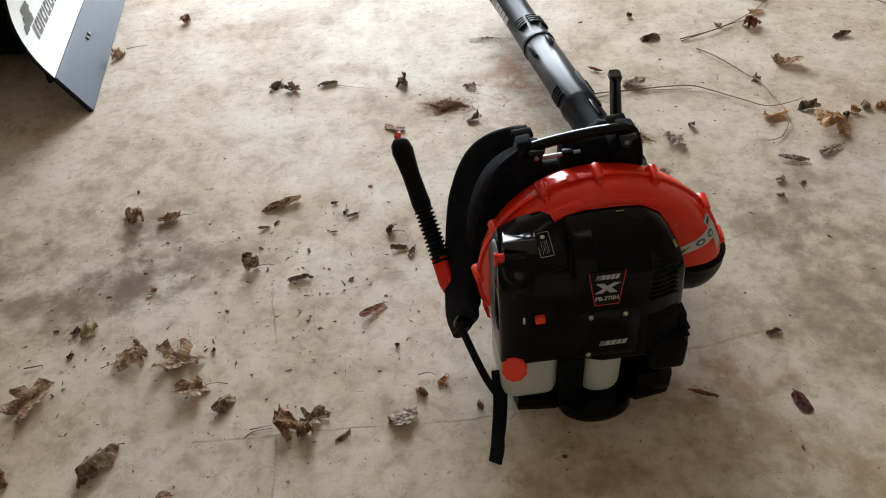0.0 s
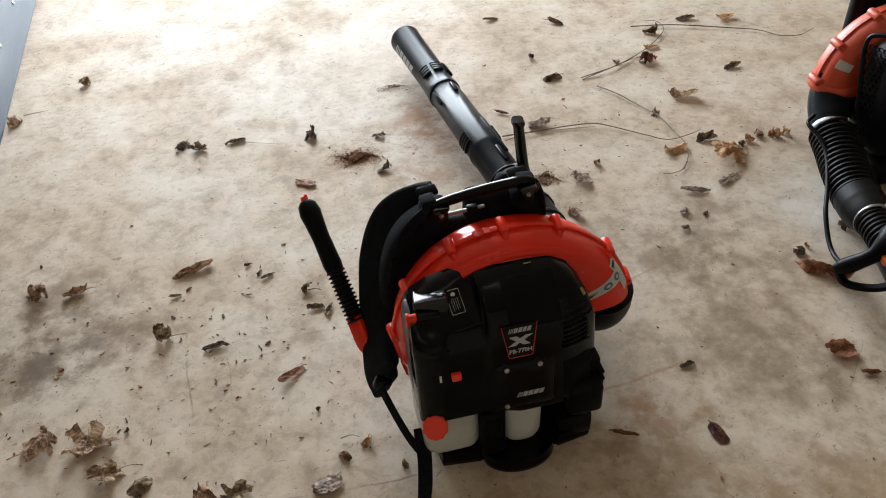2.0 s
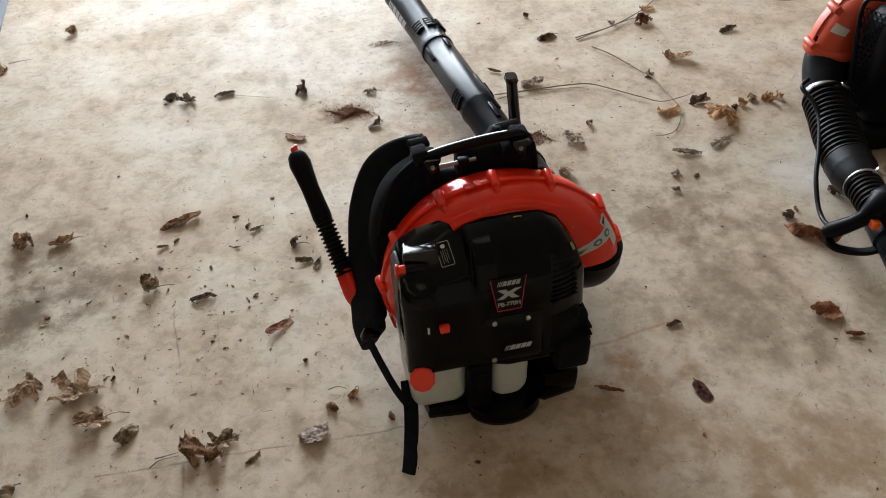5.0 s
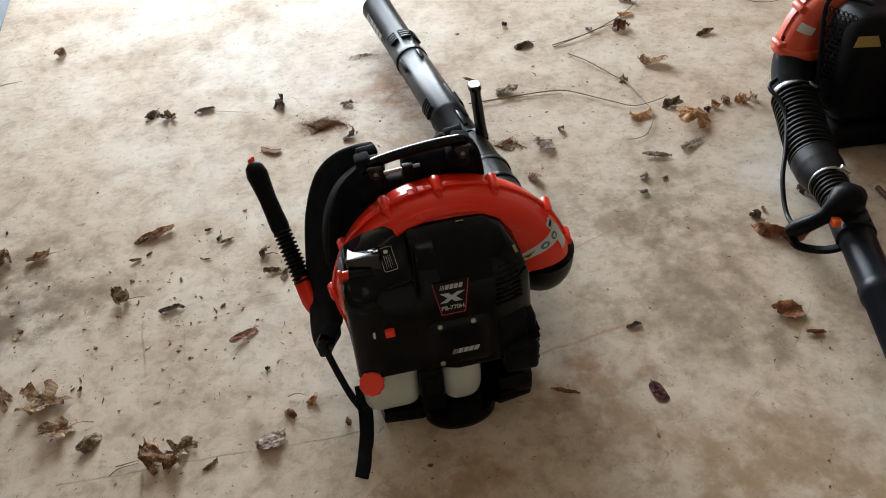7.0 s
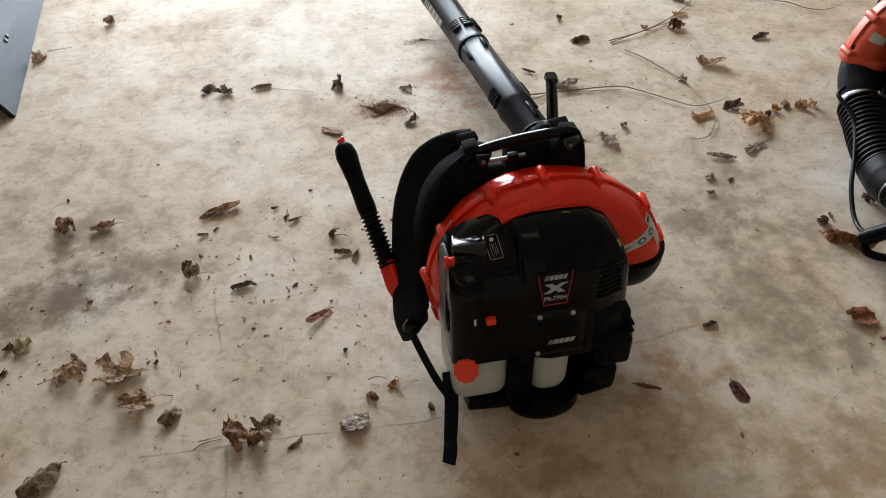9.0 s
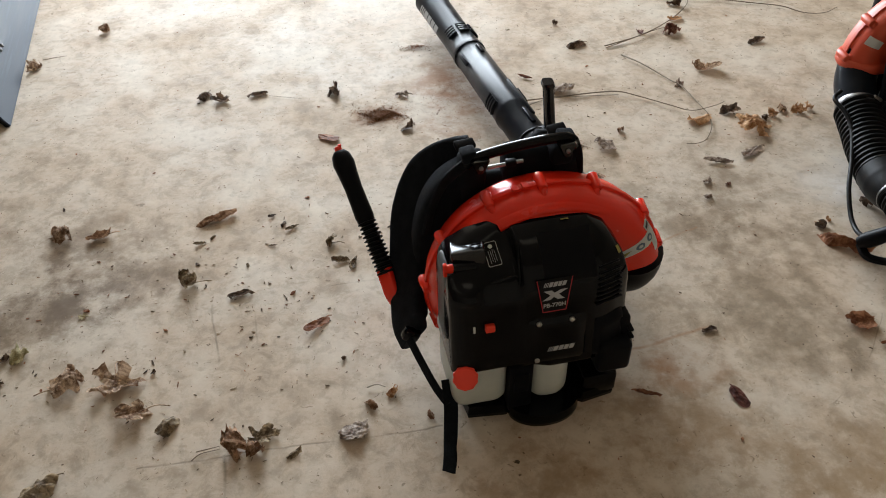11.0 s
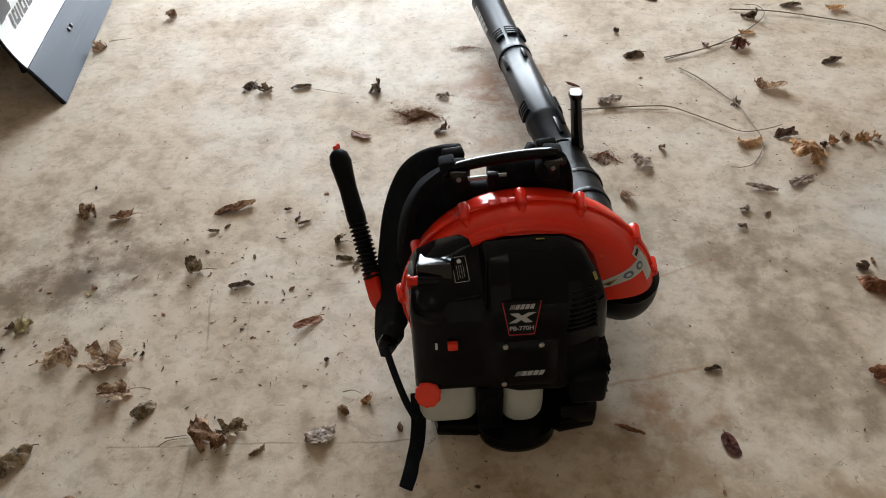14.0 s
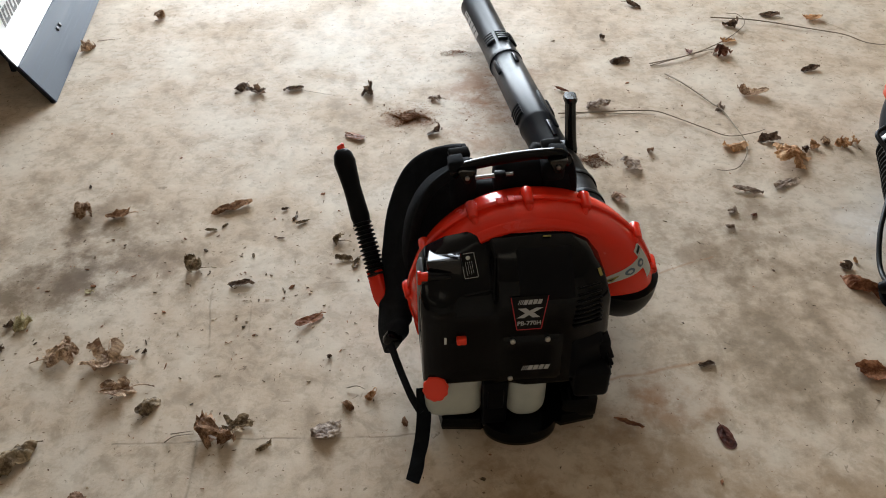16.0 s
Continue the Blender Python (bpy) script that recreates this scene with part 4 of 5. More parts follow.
# ---- second blower, older, lying beside ----
def build_second_blower():
    O = Vector((1.52, 1.98, 0.0))
    B = thing("backpack_blower", Matrix.Translation(O), "older black backpack blower with faded orange housing and ribbed hose", "leaf blower")
    W = lambda x, y, z: Vector((x, y, z)) - O

    # housing: a scroll that opens downwards at its side
    c = W(1.525, 1.99, 0.215)
    def sp(deg, r, v):
        a = radians(deg)
        return c + Vector((r * math.cos(a), v, r * math.sin(a)))
    bm = bmesh.new()
    rings = []
    for k in range(49):
        deg = -40 + 227 * k / 48
        R = 0.195 + 0.035 * max(0, (deg - 90) / 90)
        rin = 0.10
        rings.append([sp(deg, (R + rin) / 2 + (R - rin) / 2 * se(math.cos(t), 0.75), 0.058 * se(math.sin(t), 0.8)) for t in [2 * math.pi * j / 24 for j in range(24)]])
    ring_loft(bm, rings)
    housing = part("fan_scroll", bm, OLD_RED, B, "faded orange plastic fan housing", sharp=50)
    bm = bmesh.new()
    rings = []
    for k in range(41):
        deg = -20 + 198 * k / 40
        R = 0.195 + 0.035 * max(0, (deg - 90) / 90)
        rings.append([sp(deg, R + dr, v) for dr, v in ((-0.006, -0.006), (0.005, -0.005), (0.005, 0.005), (-0.006, 0.006))])
    ring_loft(bm, rings)
    part("seam_rim", bm, OLD_RED, housing)
    bm = bmesh.new()
    f = [sp(180, 0.166 + 0.070 * math.cos(t), 0.064 * math.sin(t)) for t in [2 * math.pi * j / 28 for j in range(28)]]
    m0 = sum(f, Vector()) / len(f)
    ring_loft(bm, [[m0 + (p - m0) * s + Vector((0, 0, dz)) for p in f] for s, dz in ((1.0, 0.006), (1.08, 0.002), (1.1, -0.014), (1.04, -0.020))])
    part("outlet_flange", bm, OLD_RED, housing, sharp=50)
    for deg in (178, 152, 124, 96, 66, 30):
        bm = bmesh.new()
        R = 0.197 + 0.035 * max(0, (deg - 90) / 90)
        cyl(bm, sp(deg, R + 0.003, -0.026), sp(deg, R + 0.003, 0.018), 0.0105, 0.0115, 12, 0.003)
        q = sp(deg, R - 0.01, -0.02)
        rbox(bm, q, (0.022, 0.016, 0.022), 0.004, 1)
        part("screw_lug", bm, OLD_RED, housing)
    bm = bmesh.new()
    g = []
    for i in range(5):
        row = []
        for j in range(7):
            deg, k = 158.5 + 6.5 * i / 4, 0.55 + 0.75 * j / 6
            R = 0.195 + 0.035 * (deg - 90) / 90
            row.append(bm.verts.new(sp(deg, (R + 0.10) / 2 + ((R - 0.10) / 2 + 0.001) * se(math.cos(k), 0.75), -0.0592 * se(math.sin(k), 0.8))))
        g.append(row)
    for i in range(4):
        for j in range(6):
            bm.faces.new((g[i][j], g[i][j + 1], g[i + 1][j + 1], g[i + 1][j]))
    part("sticker", bm, GREY_INK, housing, "worn white sticker")
    # engine cover, pierced guard, feet
    bm = bmesh.new()
    rbox(bm, W(1.545, 1.865, 0.215), (0.335, 0.16, 0.30), 0.05, 5)
    cover = part("engine_cover", bm, MATT_BLACK, B, "dull black engine cover", sharp=60)
    bm = bmesh.new()
    rbox(bm, W(1.56, 1.93, 0.035), (0.34, 0.30, 0.07), 0.02, 3)
    part("base_stand", bm, MATT_BLACK, B)
    bm = bmesh.new()
    rbox(bm, W(1.56, 2.10, 0.25), (0.30, 0.05, 0.42), 0.02, 3)
    part("back_plate", bm, MATT_BLACK, B)
    bm = bmesh.new()
    M = Matrix.Translation(W(1.40, 1.782, 0.315)) @ Euler((radians(78), 0, radians(-8))).to_matrix().to_4x4()
    plate(bm, M, [(-0.030, -0.012), (0.034, -0.012), (0.024, 0.014), (-0.022, 0.014)], 0.001)
    part("yellow_sticker", bm, OLD_YELLOW, cover, "faded yellow warning sticker", smooth=False)
    # pierced guard down the side: a plate with hexagonal holes
    bm = bmesh.new()
    G0, GU, GV = W(1.362, 1.860, 0.10), Vector((-0.012, 0.045, 0.26)), Vector((0.040, -0.075, 0.0))
    pit = 0.0125
    nu, nv = 20, 6
    nrm = GU.cross(GV).normalized()
    for i in range(nu):
        for j in range(nv):
            cc = G0 + GU * ((i + 0.5) / nu) + GV * ((j + 0.5 + (0.5 if i % 2 else 0)) / (nv + 0.5))
            u, v = GU.normalized(), GV.normalized()
            o = [cc + (u * math.cos(t) + v * math.sin(t)) * 0.0078 for t in [math.pi / 3 * k for k in range(6)]]
            n = [cc + (u * math.cos(t) + v * math.sin(t)) * 0.0050 for t in [math.pi / 3 * k for k in range(6)]]
            vo, vi = [bm.verts.new(p) for p in o], [bm.verts.new(p) for p in n]
            vd = [bm.verts.new(p + nrm * 0.003) for p in n]
            for k in range(6):
                bm.faces.new((vo[k], vo[(k + 1) % 6], vi[(k + 1) % 6], vi[k]))
                bm.faces.new((vi[k], vi[(k + 1) % 6], vd[(k + 1) % 6], vd[k]))
    part("pierced_guard", bm, GREY_BLACK, B, "black guard pierced with hexagonal holes", smooth=False)
    bm = bmesh.new()
    sweep(bm, smooth_path([G0 + GV * -0.02, G0 + GU * 0.5 + GV * -0.03, G0 + GU + GV * -0.02, G0 + GU * 1.12 + GV * 0.5, G0 + GU * 1.15 + GV * 1.4], 5), 0.006, 10)
    part("guard_rim", bm, GREY_BLACK, B)

    # elbow, clamps, hose, pipe
    bm = bmesh.new()
    sweep(bm, smooth_path([W(1.352, 1.99, 0.235), W(1.345, 1.985, 0.200), W(1.330, 1.960, 0.165), W(1.318, 1.915, 0.135), W(1.312, 1.885, 0.118)], 6), lambda k: 0.054 - 0.003 * k, 28)
    elbow = part("elbow", bm, GREY_BLACK, B, "smooth black outlet elbow")
    def clamp(a, b, r, parent):
        a, b = Vector(a), Vector(b)
        ax = (b - a).normalized()
        bm = bmesh.new()
        cyl(bm, a, b, r, r, 36, 0.0012)
        ob = part("hose_clamp", bm, DULL_STEEL, parent, "steel hose clamp")
        bm = bmesh.new()
        s = ax.cross(Vector((0, 0, 1))).normalized()
        u = s.cross(ax)
        p = (a + b) / 2 + (u * 0.75 + s * -0.66).normalized() * (r + 0.003)
        cyl(bm, p - s * 0.012 - u * 0.008, p + s * 0.012 + u * 0.008, 0.005, 0.005, 10, 0.001)
        part("clamp_screw", bm, STEEL, ob)
    clamp(W(1.315, 1.898, 0.124), W(1.311, 1.884, 0.118), 0.0535, elbow)
    bm = bmesh.new()
    bellows(bm, smooth_path([W(1.311, 1.885, 0.118), W(1.300, 1.82, 0.105), W(1.286, 1.76, 0.095), W(1.277, 1.715, 0.090), W(1.268, 1.672, 0.0855), W(1.262, 1.640, 0.084)], 6), 0.058, 0.0165, 0.009, 30, 0.057)
    hose = part("bellows_hose", bm, RUBBER, B, "ribbed black rubber hose")
    bm = bmesh.new()
    sweep(bm, smooth_path([W(1.2635, 1.648, 0.0845), W(1.261, 1.63, 0.0835), W(1.2585, 1.605, 0.0835), W(1.254, 1.57, 0.086), W(1.251, 1.545, 0.088)], 5), lambda k: 0.0560 - 0.001 * k - 0.012 * max(0, k - 0.5) / 0.5, 28)
    part("hose_cuff", bm, RUBBER, hose)
    clamp(W(1.254, 1.565, 0.087), W(1.250, 1.547, 0.088), 0.0450, hose)
    bm = bmesh.new()
    bellows(bm, [W(1.251, 1.55, 0.088), W(1.245, 1.50, 0.088), W(1.239, 1.44, 0.088)], 0.041, 0.013, 0.005, 26)
    part("ribbed_neck", bm, RUBBER, hose)
    A, Z = W(1.241, 1.45, 0.085), W(1.105, 0.80, 0.075)
    d = (Z - A).normalized()
    bm = bmesh.new()
    prof = [(0.0, 0.041), (0.02, 0.042), (0.09, 0.042), (0.095, 0.037), (0.24, 0.0365), (0.245, 0.0395), (0.275, 0.0395), (0.28, 0.036), (0.664, 0.036), (0.664, 0.033), (0.5, 0.033)]
    s = d.cross(Vector((0, 0, 1))).normalized()
    u = s.cross(d)
    ring_loft(bm, [[A + d * q + (s * math.cos(2 * math.pi * j / 32) + u * math.sin(2 * math.pi * j / 32)) * r for j in range(32)] for q, r in prof], True, False)
    pipe = part("blow_pipe", bm, GREY_BLACK, B, "long dark grey blow pipe", sharp=40)
    bm = bmesh.new()
    rbox(bm, A + d * 0.30 + s * -0.041, (0.02, 0.10, 0.02), 0.004, rot=Matrix((s, d, u)).transposed())
    part("pipe_lug", bm, GREY_BLACK, pipe)
    # pistol grip lying over the pipe, loop guard and cable
    bm = bmesh.new()
    prof = [0.013, 0.019, 0.0185, 0.017, 0.018, 0.026, 0.038, 0.038, 0.020]
    pts = smooth_path([W(1.110, 1.437, 0.058), W(1.135, 1.418, 0.088), W(1.162, 1.400, 0.124), W(1.195, 1.402, 0.155), W(1.236, 1.412, 0.163)], 2)
    sweep(bm, pts, lambda k: prof[min(8, round(k * 8))], 18)
    grip = part("pistol_grip", bm, MATT_BLACK, pipe, "black pistol grip clamped on the pipe", sharp=60)
    bm = bmesh.new()
    rbox(bm, W(1.170, 1.372, 0.128), (0.018, 0.020, 0.020), 0.004)
    part("trigger", bm, ORANGE, grip, "orange throttle trigger")
    bm = bmesh.new()
    rbox(bm, W(1.215, 1.372, 0.128), (0.055, 0.030, 0.014), 0.005)
    part("grip_clamp", bm, GREY_BLACK, grip)
    bm = bmesh.new()
    sweep(bm, smooth_path([W(1.118, 1.44, 0.050), W(1.120, 1.41, 0.040), W(1.145, 1.385, 0.043), W(1.175, 1.365, 0.055), W(1.205, 1.36, 0.07)], 6), 0, 12, flat=(0.020, 0.012), up=(0, 0, 1))
    part("hand_guard", bm, MATT_BLACK, grip)
    bm = bmesh.new()
    sweep(bm, smooth_path([W(1.262, 1.905, 0.165), W(1.236, 1.880, 0.158), W(1.245, 1.83, 0.145), W(1.243, 1.78, 0.125), W(1.213, 1.70, 0.095), W(1.178, 1.625, 0.065), W(1.160, 1.56, 0.035), W(1.150, 1.51, 0.03), W(1.133, 1.455, 0.055)], 8), 0.0058, 10)
    part("throttle_cable", bm, RUBBER, pipe, "black throttle cable")
    return B


build_second_blower()


# ---- snow plow blade ----
def white_enamel():
    m = Mat("white_enamel", (0.8, 0.8, 0.8), 0.3)
    m.link(m.ramp(m.noise(7.0, 6.0), (0.3, (0.82, 0.83, 0.84)), (0.7, (0.88, 0.88, 0.88))), "Base Color")
    m.bump(m.noise(60.0, 4.0), 0.05, 0.001)
    return m.m


def worn_edge():
    m = Mat("scuffed_grey_edge", (0.12, 0.14, 0.17), 0.45, spec=0.3)
    st = m.node("ShaderNodeMapping", Vector=m.coords())
    st.inputs["Scale"].default_value = (6.0, 1.2, 24.0)
    n = m.noise(3.0, 7.0, 0.7, st.outputs["Vector"])
    m.link(m.ramp(n, (0.3, (0.020, 0.029, 0.048)), (0.55, (0.031, 0.043, 0.066)), (0.8, (0.070, 0.089, 0.120))), "Base Color")
    m.link(m.ramp(n, (0.3, (0.45, 0.45, 0.45)), (0.8, (0.7, 0.7, 0.7))), "Roughness")
    m.bump(n, 0.2, 0.001)
    return m.m


PRINT_GREY = plastic("grey_print", (0.055, 0.055, 0.058), 0.5, relief=0.0, dusty=0.05)


def build_plow():
    P = thing("snow_plow_blade", pose(-1.015, 2.28, 0, 0, 0, math.degrees(math.atan2(0.153, 0.988))), "white curved snow plow blade with a scuffed grey cutting edge", "snow plow")
    LEN = 1.45
    # local: y along the blade, x = -offset backwards
    prof = [(0.0, 0.0), (0.030, 0.055), (0.060, 0.110), (0.090, 0.168), (0.108, 0.222), (0.117, 0.287), (0.112, 0.353), (0.096, 0.42), (0.066, 0.475)]
    P2 = smooth_path([(-w, 0, z) for w, z in prof], 4)
    def skin(pts, y0, y1, off, thick, name, mat, label):
        bm = bmesh.new()
        front, back = [], []
        for i, p in enumerate(pts):
            d = (pts[min(i + 1, len(pts) - 1)] - pts[max(i - 1, 0)]).normalized()
            nrm = Vector((d.z, 0, -d.x))
            front.append(p + nrm * off), back.append(p + nrm * (off - thick))
        loop = front + back[::-1]
        ring_loft(bm, [[q + Vector((0, y, 0)) for q in loop] for y in (y0, y1)])
        return part(name, bm, mat, P, label, sharp=30)
    skin(P2[8:], 0.0, LEN, 0.0, 0.005, "moldboard", white_enamel(), "glossy white curved blade")
    edge = skin(P2[:10], -0.002, LEN, 0.006, 0.010, "cutting_edge", worn_edge(), "scuffed blue-grey wear strip")
    ob = skin(P2, -0.004, 0.0, 0.001, 0.009, "end_trim", RUBBER, "")
    for y in (0.33, 0.36, 0.80, 1.2):
        bm = bmesh.new()
        c = P2[6] + Vector((0.0085, y, 0.001))
        n = Vector((0.88, 0, 0.48))
        cyl(bm, c - n * 0.006, c + n * 0.003, 0.008, 0.007, 6, 0.001)
        part("bolt", bm, STEEL if y > 0.5 else SHROUD, edge)
    # printed mark: dark shape and slanted bars, unlettered
    bm = bmesh.new()
    def onb(y, s, lift=0.0012):
        i = 12 + s * (len(P2) - 14)
        k = int(i)
        p = P2[k].lerp(P2[min(k + 1, len(P2) - 1)], i - k)
        d = (P2[min(k + 1, len(P2) - 1)] - P2[k - 1]).normalized()
        return p + Vector((d.z, 0, -d.x)) * lift + Vector((0, y, 0))
    def quad(y0, y1, s0, s1, slant):
        g = [[bm.verts.new(onb(y0 + (y1 - y0) * j / 2 + slant * i / 4, s0 + (s1 - s0) * i / 4)) for j in range(3)] for i in range(5)]
        for i in range(4):
            for j in range(2):
                bm.faces.new((g[i][j], g[i][j + 1], g[i + 1][j + 1], g[i + 1][j]))
    y = 0.100
    for w in (0.016, 0.040, 0.014, 0.042, 0.042, 0.042, 0.042):
        bm = bmesh.new()
        if w < 0.02:
            quad(y, y + w, 0.13, 0.27, 0.016)
        else:
            quad(y, y + 0.013, 0.13, 0.27, 0.016), quad(y + w - 0.013, y + w, 0.13, 0.27, 0.016), quad(y + 0.010, y + w - 0.010, 0.13, 0.17, 0.004), quad(y + 0.014, y + w - 0.006, 0.235, 0.27, 0.004)
        y += w + 0.010
        part("printed_mark", bm, PRINT_GREY, P, "dark grey printed mark", smooth=False)
    bm = bmesh.new()
    quad(0.045, 0.090, 0.275, 0.345, 0.012)
    quad(0.072, 0.150, 0.34, 0.395, 0.006)
    quad(0.095, 0.165, 0.39, 0.47, -0.012)
    quad(0.090, 0.150, 0.285, 0.345, 0.008)
    part("printed_mark", bm, PRINT_GREY, P, "dark grey printed mark", smooth=False)
    # stiffeners and push arm behind
    for y in (0.10, 0.5, 0.95):
        bm = bmesh.new()
        out = [(-0.07, 0.10), (-0.125, 0.23), (-0.132, 0.29), (-0.118, 0.40), (-0.150, 0.36), (-0.160, 0.22), (-0.10, 0.10)]
        ring_loft(bm, [[Vector((x, y + t, z)) for x, z in out] for t in (0.0, 0.008)])
        part("stiffener", bm, MATT_BLACK, P)
    bm = bmesh.new()
    rbox(bm, (-0.185, 0.75, 0.20), (0.05, 1.1, 0.05), 0.006)
    rbox(bm, (-0.36, 0.60, 0.19), (0.36, 0.05, 0.05), 0.006)
    part("push_frame", bm, MATT_BLACK, P)
    bm = bmesh.new()
    rbox(bm, (-0.088, 0.022, 0.118), (0.016, 0.022, 0.03), 0.004)
    part("runner_bracket", bm, MATT_BLACK, P)
    return P


build_plow()


def build_vehicle():
    """The dark red machine that carries the blade: only its near corner shows, the rest is sized to block light."""
    V = thing("red_machine", pose(-1.9, 3.1, 0), "dark red machine with silver trim behind the plow", "machine")
    red = plastic("dark_red_paint", (0.10, 0.008, 0.013), 0.3, dusty=0.06)
    bm = bmesh.new()
    # unseen bulk, made tall and long to block door light left of the blade
    rbox(bm, (-0.45, 0.33, 1.13), (1.9, 2.15, 1.50), 0.12, 4)
    rbox(bm, (0.45, 0.02, 0.52), (0.45, 1.20, 0.24), 0.06, 4)
    part("body", bm, red, V, "dark red painted body, its unseen bulk added to block light", sharp=60)
    bm = bmesh.new()
    # skirt nearly down to the floor, added to stop light under the machine
    rbox(bm, (-0.45, 0.33, 0.235), (1.75, 1.95, 0.41), 0.03, 3)
    part("chassis", bm, MATT_BLACK, V)
    bm = bmesh.new()
    # black box added where only darkness shows behind the blade
    rbox(bm, (0.42, 0.05, 0.245), (0.40, 1.10, 0.43), 0.03, 3)
    part("bumper", bm, MATT_BLACK, V)
    bm = bmesh.new()
    a, b = Vector((-1.40, 2.60, 0.24)) - Vector((-1.9, 3.1, 0)), Vector((-1.33, 2.28, 0.24)) - Vector((-1.9, 3.1, 0))
    d = (b - a)
    sweep(bm, [a - d * 0.6, a, a + d * 0.5, b], 0, 20, flat=(0.11, 0.10), up=(0, 0, 1))
    nose = part("side_panel", bm, red, V, "dark red side panel", sharp=60)
    bm = bmesh.new()
    o = Vector((-0.02, -0.012, 0.052))
    sweep(bm, [a - d * 0.6 + o, a + o, b + o], 0, 12, flat=(0.018, 0.008), up=(0, 0, 1))
    part("trim_strip", bm, STEEL, nose, "bright trim strip")
    for x, y in ((-1.0, -0.6), (-1.0, 1.2), (0.15, -0.60), (0.15, 1.2)):
        bm = bmesh.new()
        cyl(bm, (x, y - 0.1, 0.24), (x, y + 0.1, 0.24), 0.24, 0.24, 28, 0.05)
        wheel = part("tyre", bm, RUBBER, V)
        bm = bmesh.new()
        cyl(bm, (x, y - 0.105, 0.24), (x, y + 0.105, 0.24), 0.11, 0.11, 20, 0.01)
        part("rim", bm, MATT_BLACK, wheel)
    return V


build_vehicle()


def build_can():
    C = thing("fuel_can", pose(1.63, 1.66, 0, 0, 0, 20), "red plastic fuel can on the floor", "fuel can")
    bm = bmesh.new()
    rbox(bm, (0, 0, 0.12), (0.20, 0.26, 0.24), 0.05, 5)
    part("body", bm, plastic("can_red", (0.5, 0.012, 0.02), 0.35), C, sharp=60)
    bm = bmesh.new()
    cyl(bm, (0, -0.06, 0.25), (0, -0.06, 0.29), 0.03, 0.03, 20, 0.004)
    part("cap", bm, MATT_BLACK, C)


build_can()


def build_tube(x, y, z):
    F = thing("ceiling_light", pose(x, y, z), "assumed white tube fixture hung from the ceiling, out of view", "ceiling light", "tube lights")
    bm = bmesh.new()
    rbox(bm, (0, 0, 0.04), (1.24, 0.16, 0.07), 0.01)
    part("housing", bm, TANK, F)
    for s in (-0.5, 0.5):
        bm = bmesh.new()
        cyl(bm, (s, 0, 0.07), (s, 0, 4.4 - z), 0.004, 0.004, 8)
        part("hanger", bm, STEEL, F)


for spot in TUBES:
    build_tube(*spot)


# ---- dry leaves, stems, grit ----
TONES = {
    "tan": ((0.19, 0.105, 0.06), (0.72, 0.53, 0.37)), "brown": ((0.15, 0.075, 0.04), (0.50, 0.31, 0.19)),
    "dark": ((0.06, 0.038, 0.026), (0.26, 0.175, 0.12)), "red": ((0.11, 0.042, 0.03), (0.36, 0.18, 0.12)),
    "olive": ((0.11, 0.075, 0.045), (0.48, 0.37, 0.24)), "grey": ((0.17, 0.12, 0.09), (0.58, 0.47, 0.38)),
    "pale": ((0.34, 0.28, 0.14), (0.72, 0.64, 0.42)), "orange": ((0.36, 0.18, 0.08), (0.80, 0.52, 0.30)),
    "rust": ((0.16, 0.06, 0.03), (0.42, 0.20, 0.105)), "maroon": ((0.06, 0.022, 0.018), (0.19, 0.075, 0.058)),
    "bark": ((0.22, 0.10, 0.05), (0.46, 0.25, 0.14)),
}
LEAF_MATS = {}


def leaf_mat(tone):
    if tone not in LEAF_MATS:
        lo, hi = TONES[tone]
        m = Mat("dry_leaf_" + tone, hi, 0.6, spec=0.15)
        c = m.mix(m.ramp(m.noise(38.0, 6.0, 0.7), (0.42, (0, 0, 0)), (0.58, (1, 1, 1))), lo, hi)
        spots = m.ramp(m.noise(160.0, 3.0), (0.60, (0, 0, 0)), (0.70, (1, 1, 1)))
        c = m.mix(m.math("MULTIPLY", spots, 0.6), c, tuple(x * 0.5 for x in lo))
        info = m.t.nodes.new("ShaderNodeObjectInfo")
        c = m.mix(m.math("MULTIPLY", info.outputs["Random"], 0.2), c, tuple(x * 0.75 for x in lo))
        # side veins: slanting ribs, paler along their crests
        vec = m.node("ShaderNodeVectorMath", **{})
        vec.operation = "ABSOLUTE"
        m.t.links.new(m.coords(), vec.inputs[0])
        ribs = m.node("ShaderNodeTexWave", Vector=vec.outputs[0], Scale=48.0, Distortion=2.2, Detail=2.0, Detail_Scale=1.5)
        ribs.bands_direction = "DIAGONAL"
        c = m.mix(m.math("MULTIPLY", m.ramp(ribs.outputs["Fac"], (0.15, (1, 1, 1)), (0.5, (0, 0, 0))), 0.28), c, tuple(x * 0.8 for x in lo))
        m.link(c, "Base Color")
        m.bump(m.math("ADD", m.math("ADD", m.noise(140.0, 5.0), m.math("MULTIPLY", m.noise(420.0, 3.0), 0.5)), m.math("MULTIPLY", ribs.outputs["Fac"], 0.6)), 0.8, 0.0016)
        # thin dry blade: some light comes through
        thru = m.node("ShaderNodeBsdfTranslucent", Color=c)
        both = m.node("ShaderNodeMixShader", Fac=0.24)
        m.t.links.new(m.b.outputs[0], both.inputs[1])
        m.t.links.new(thru.outputs[0], both.inputs[2])
        m.t.links.new(both.outputs[0], m.t.nodes["Material Output"].inputs["Surface"])
        LEAF_MATS[tone] = m.m
    return LEAF_MATS[tone]


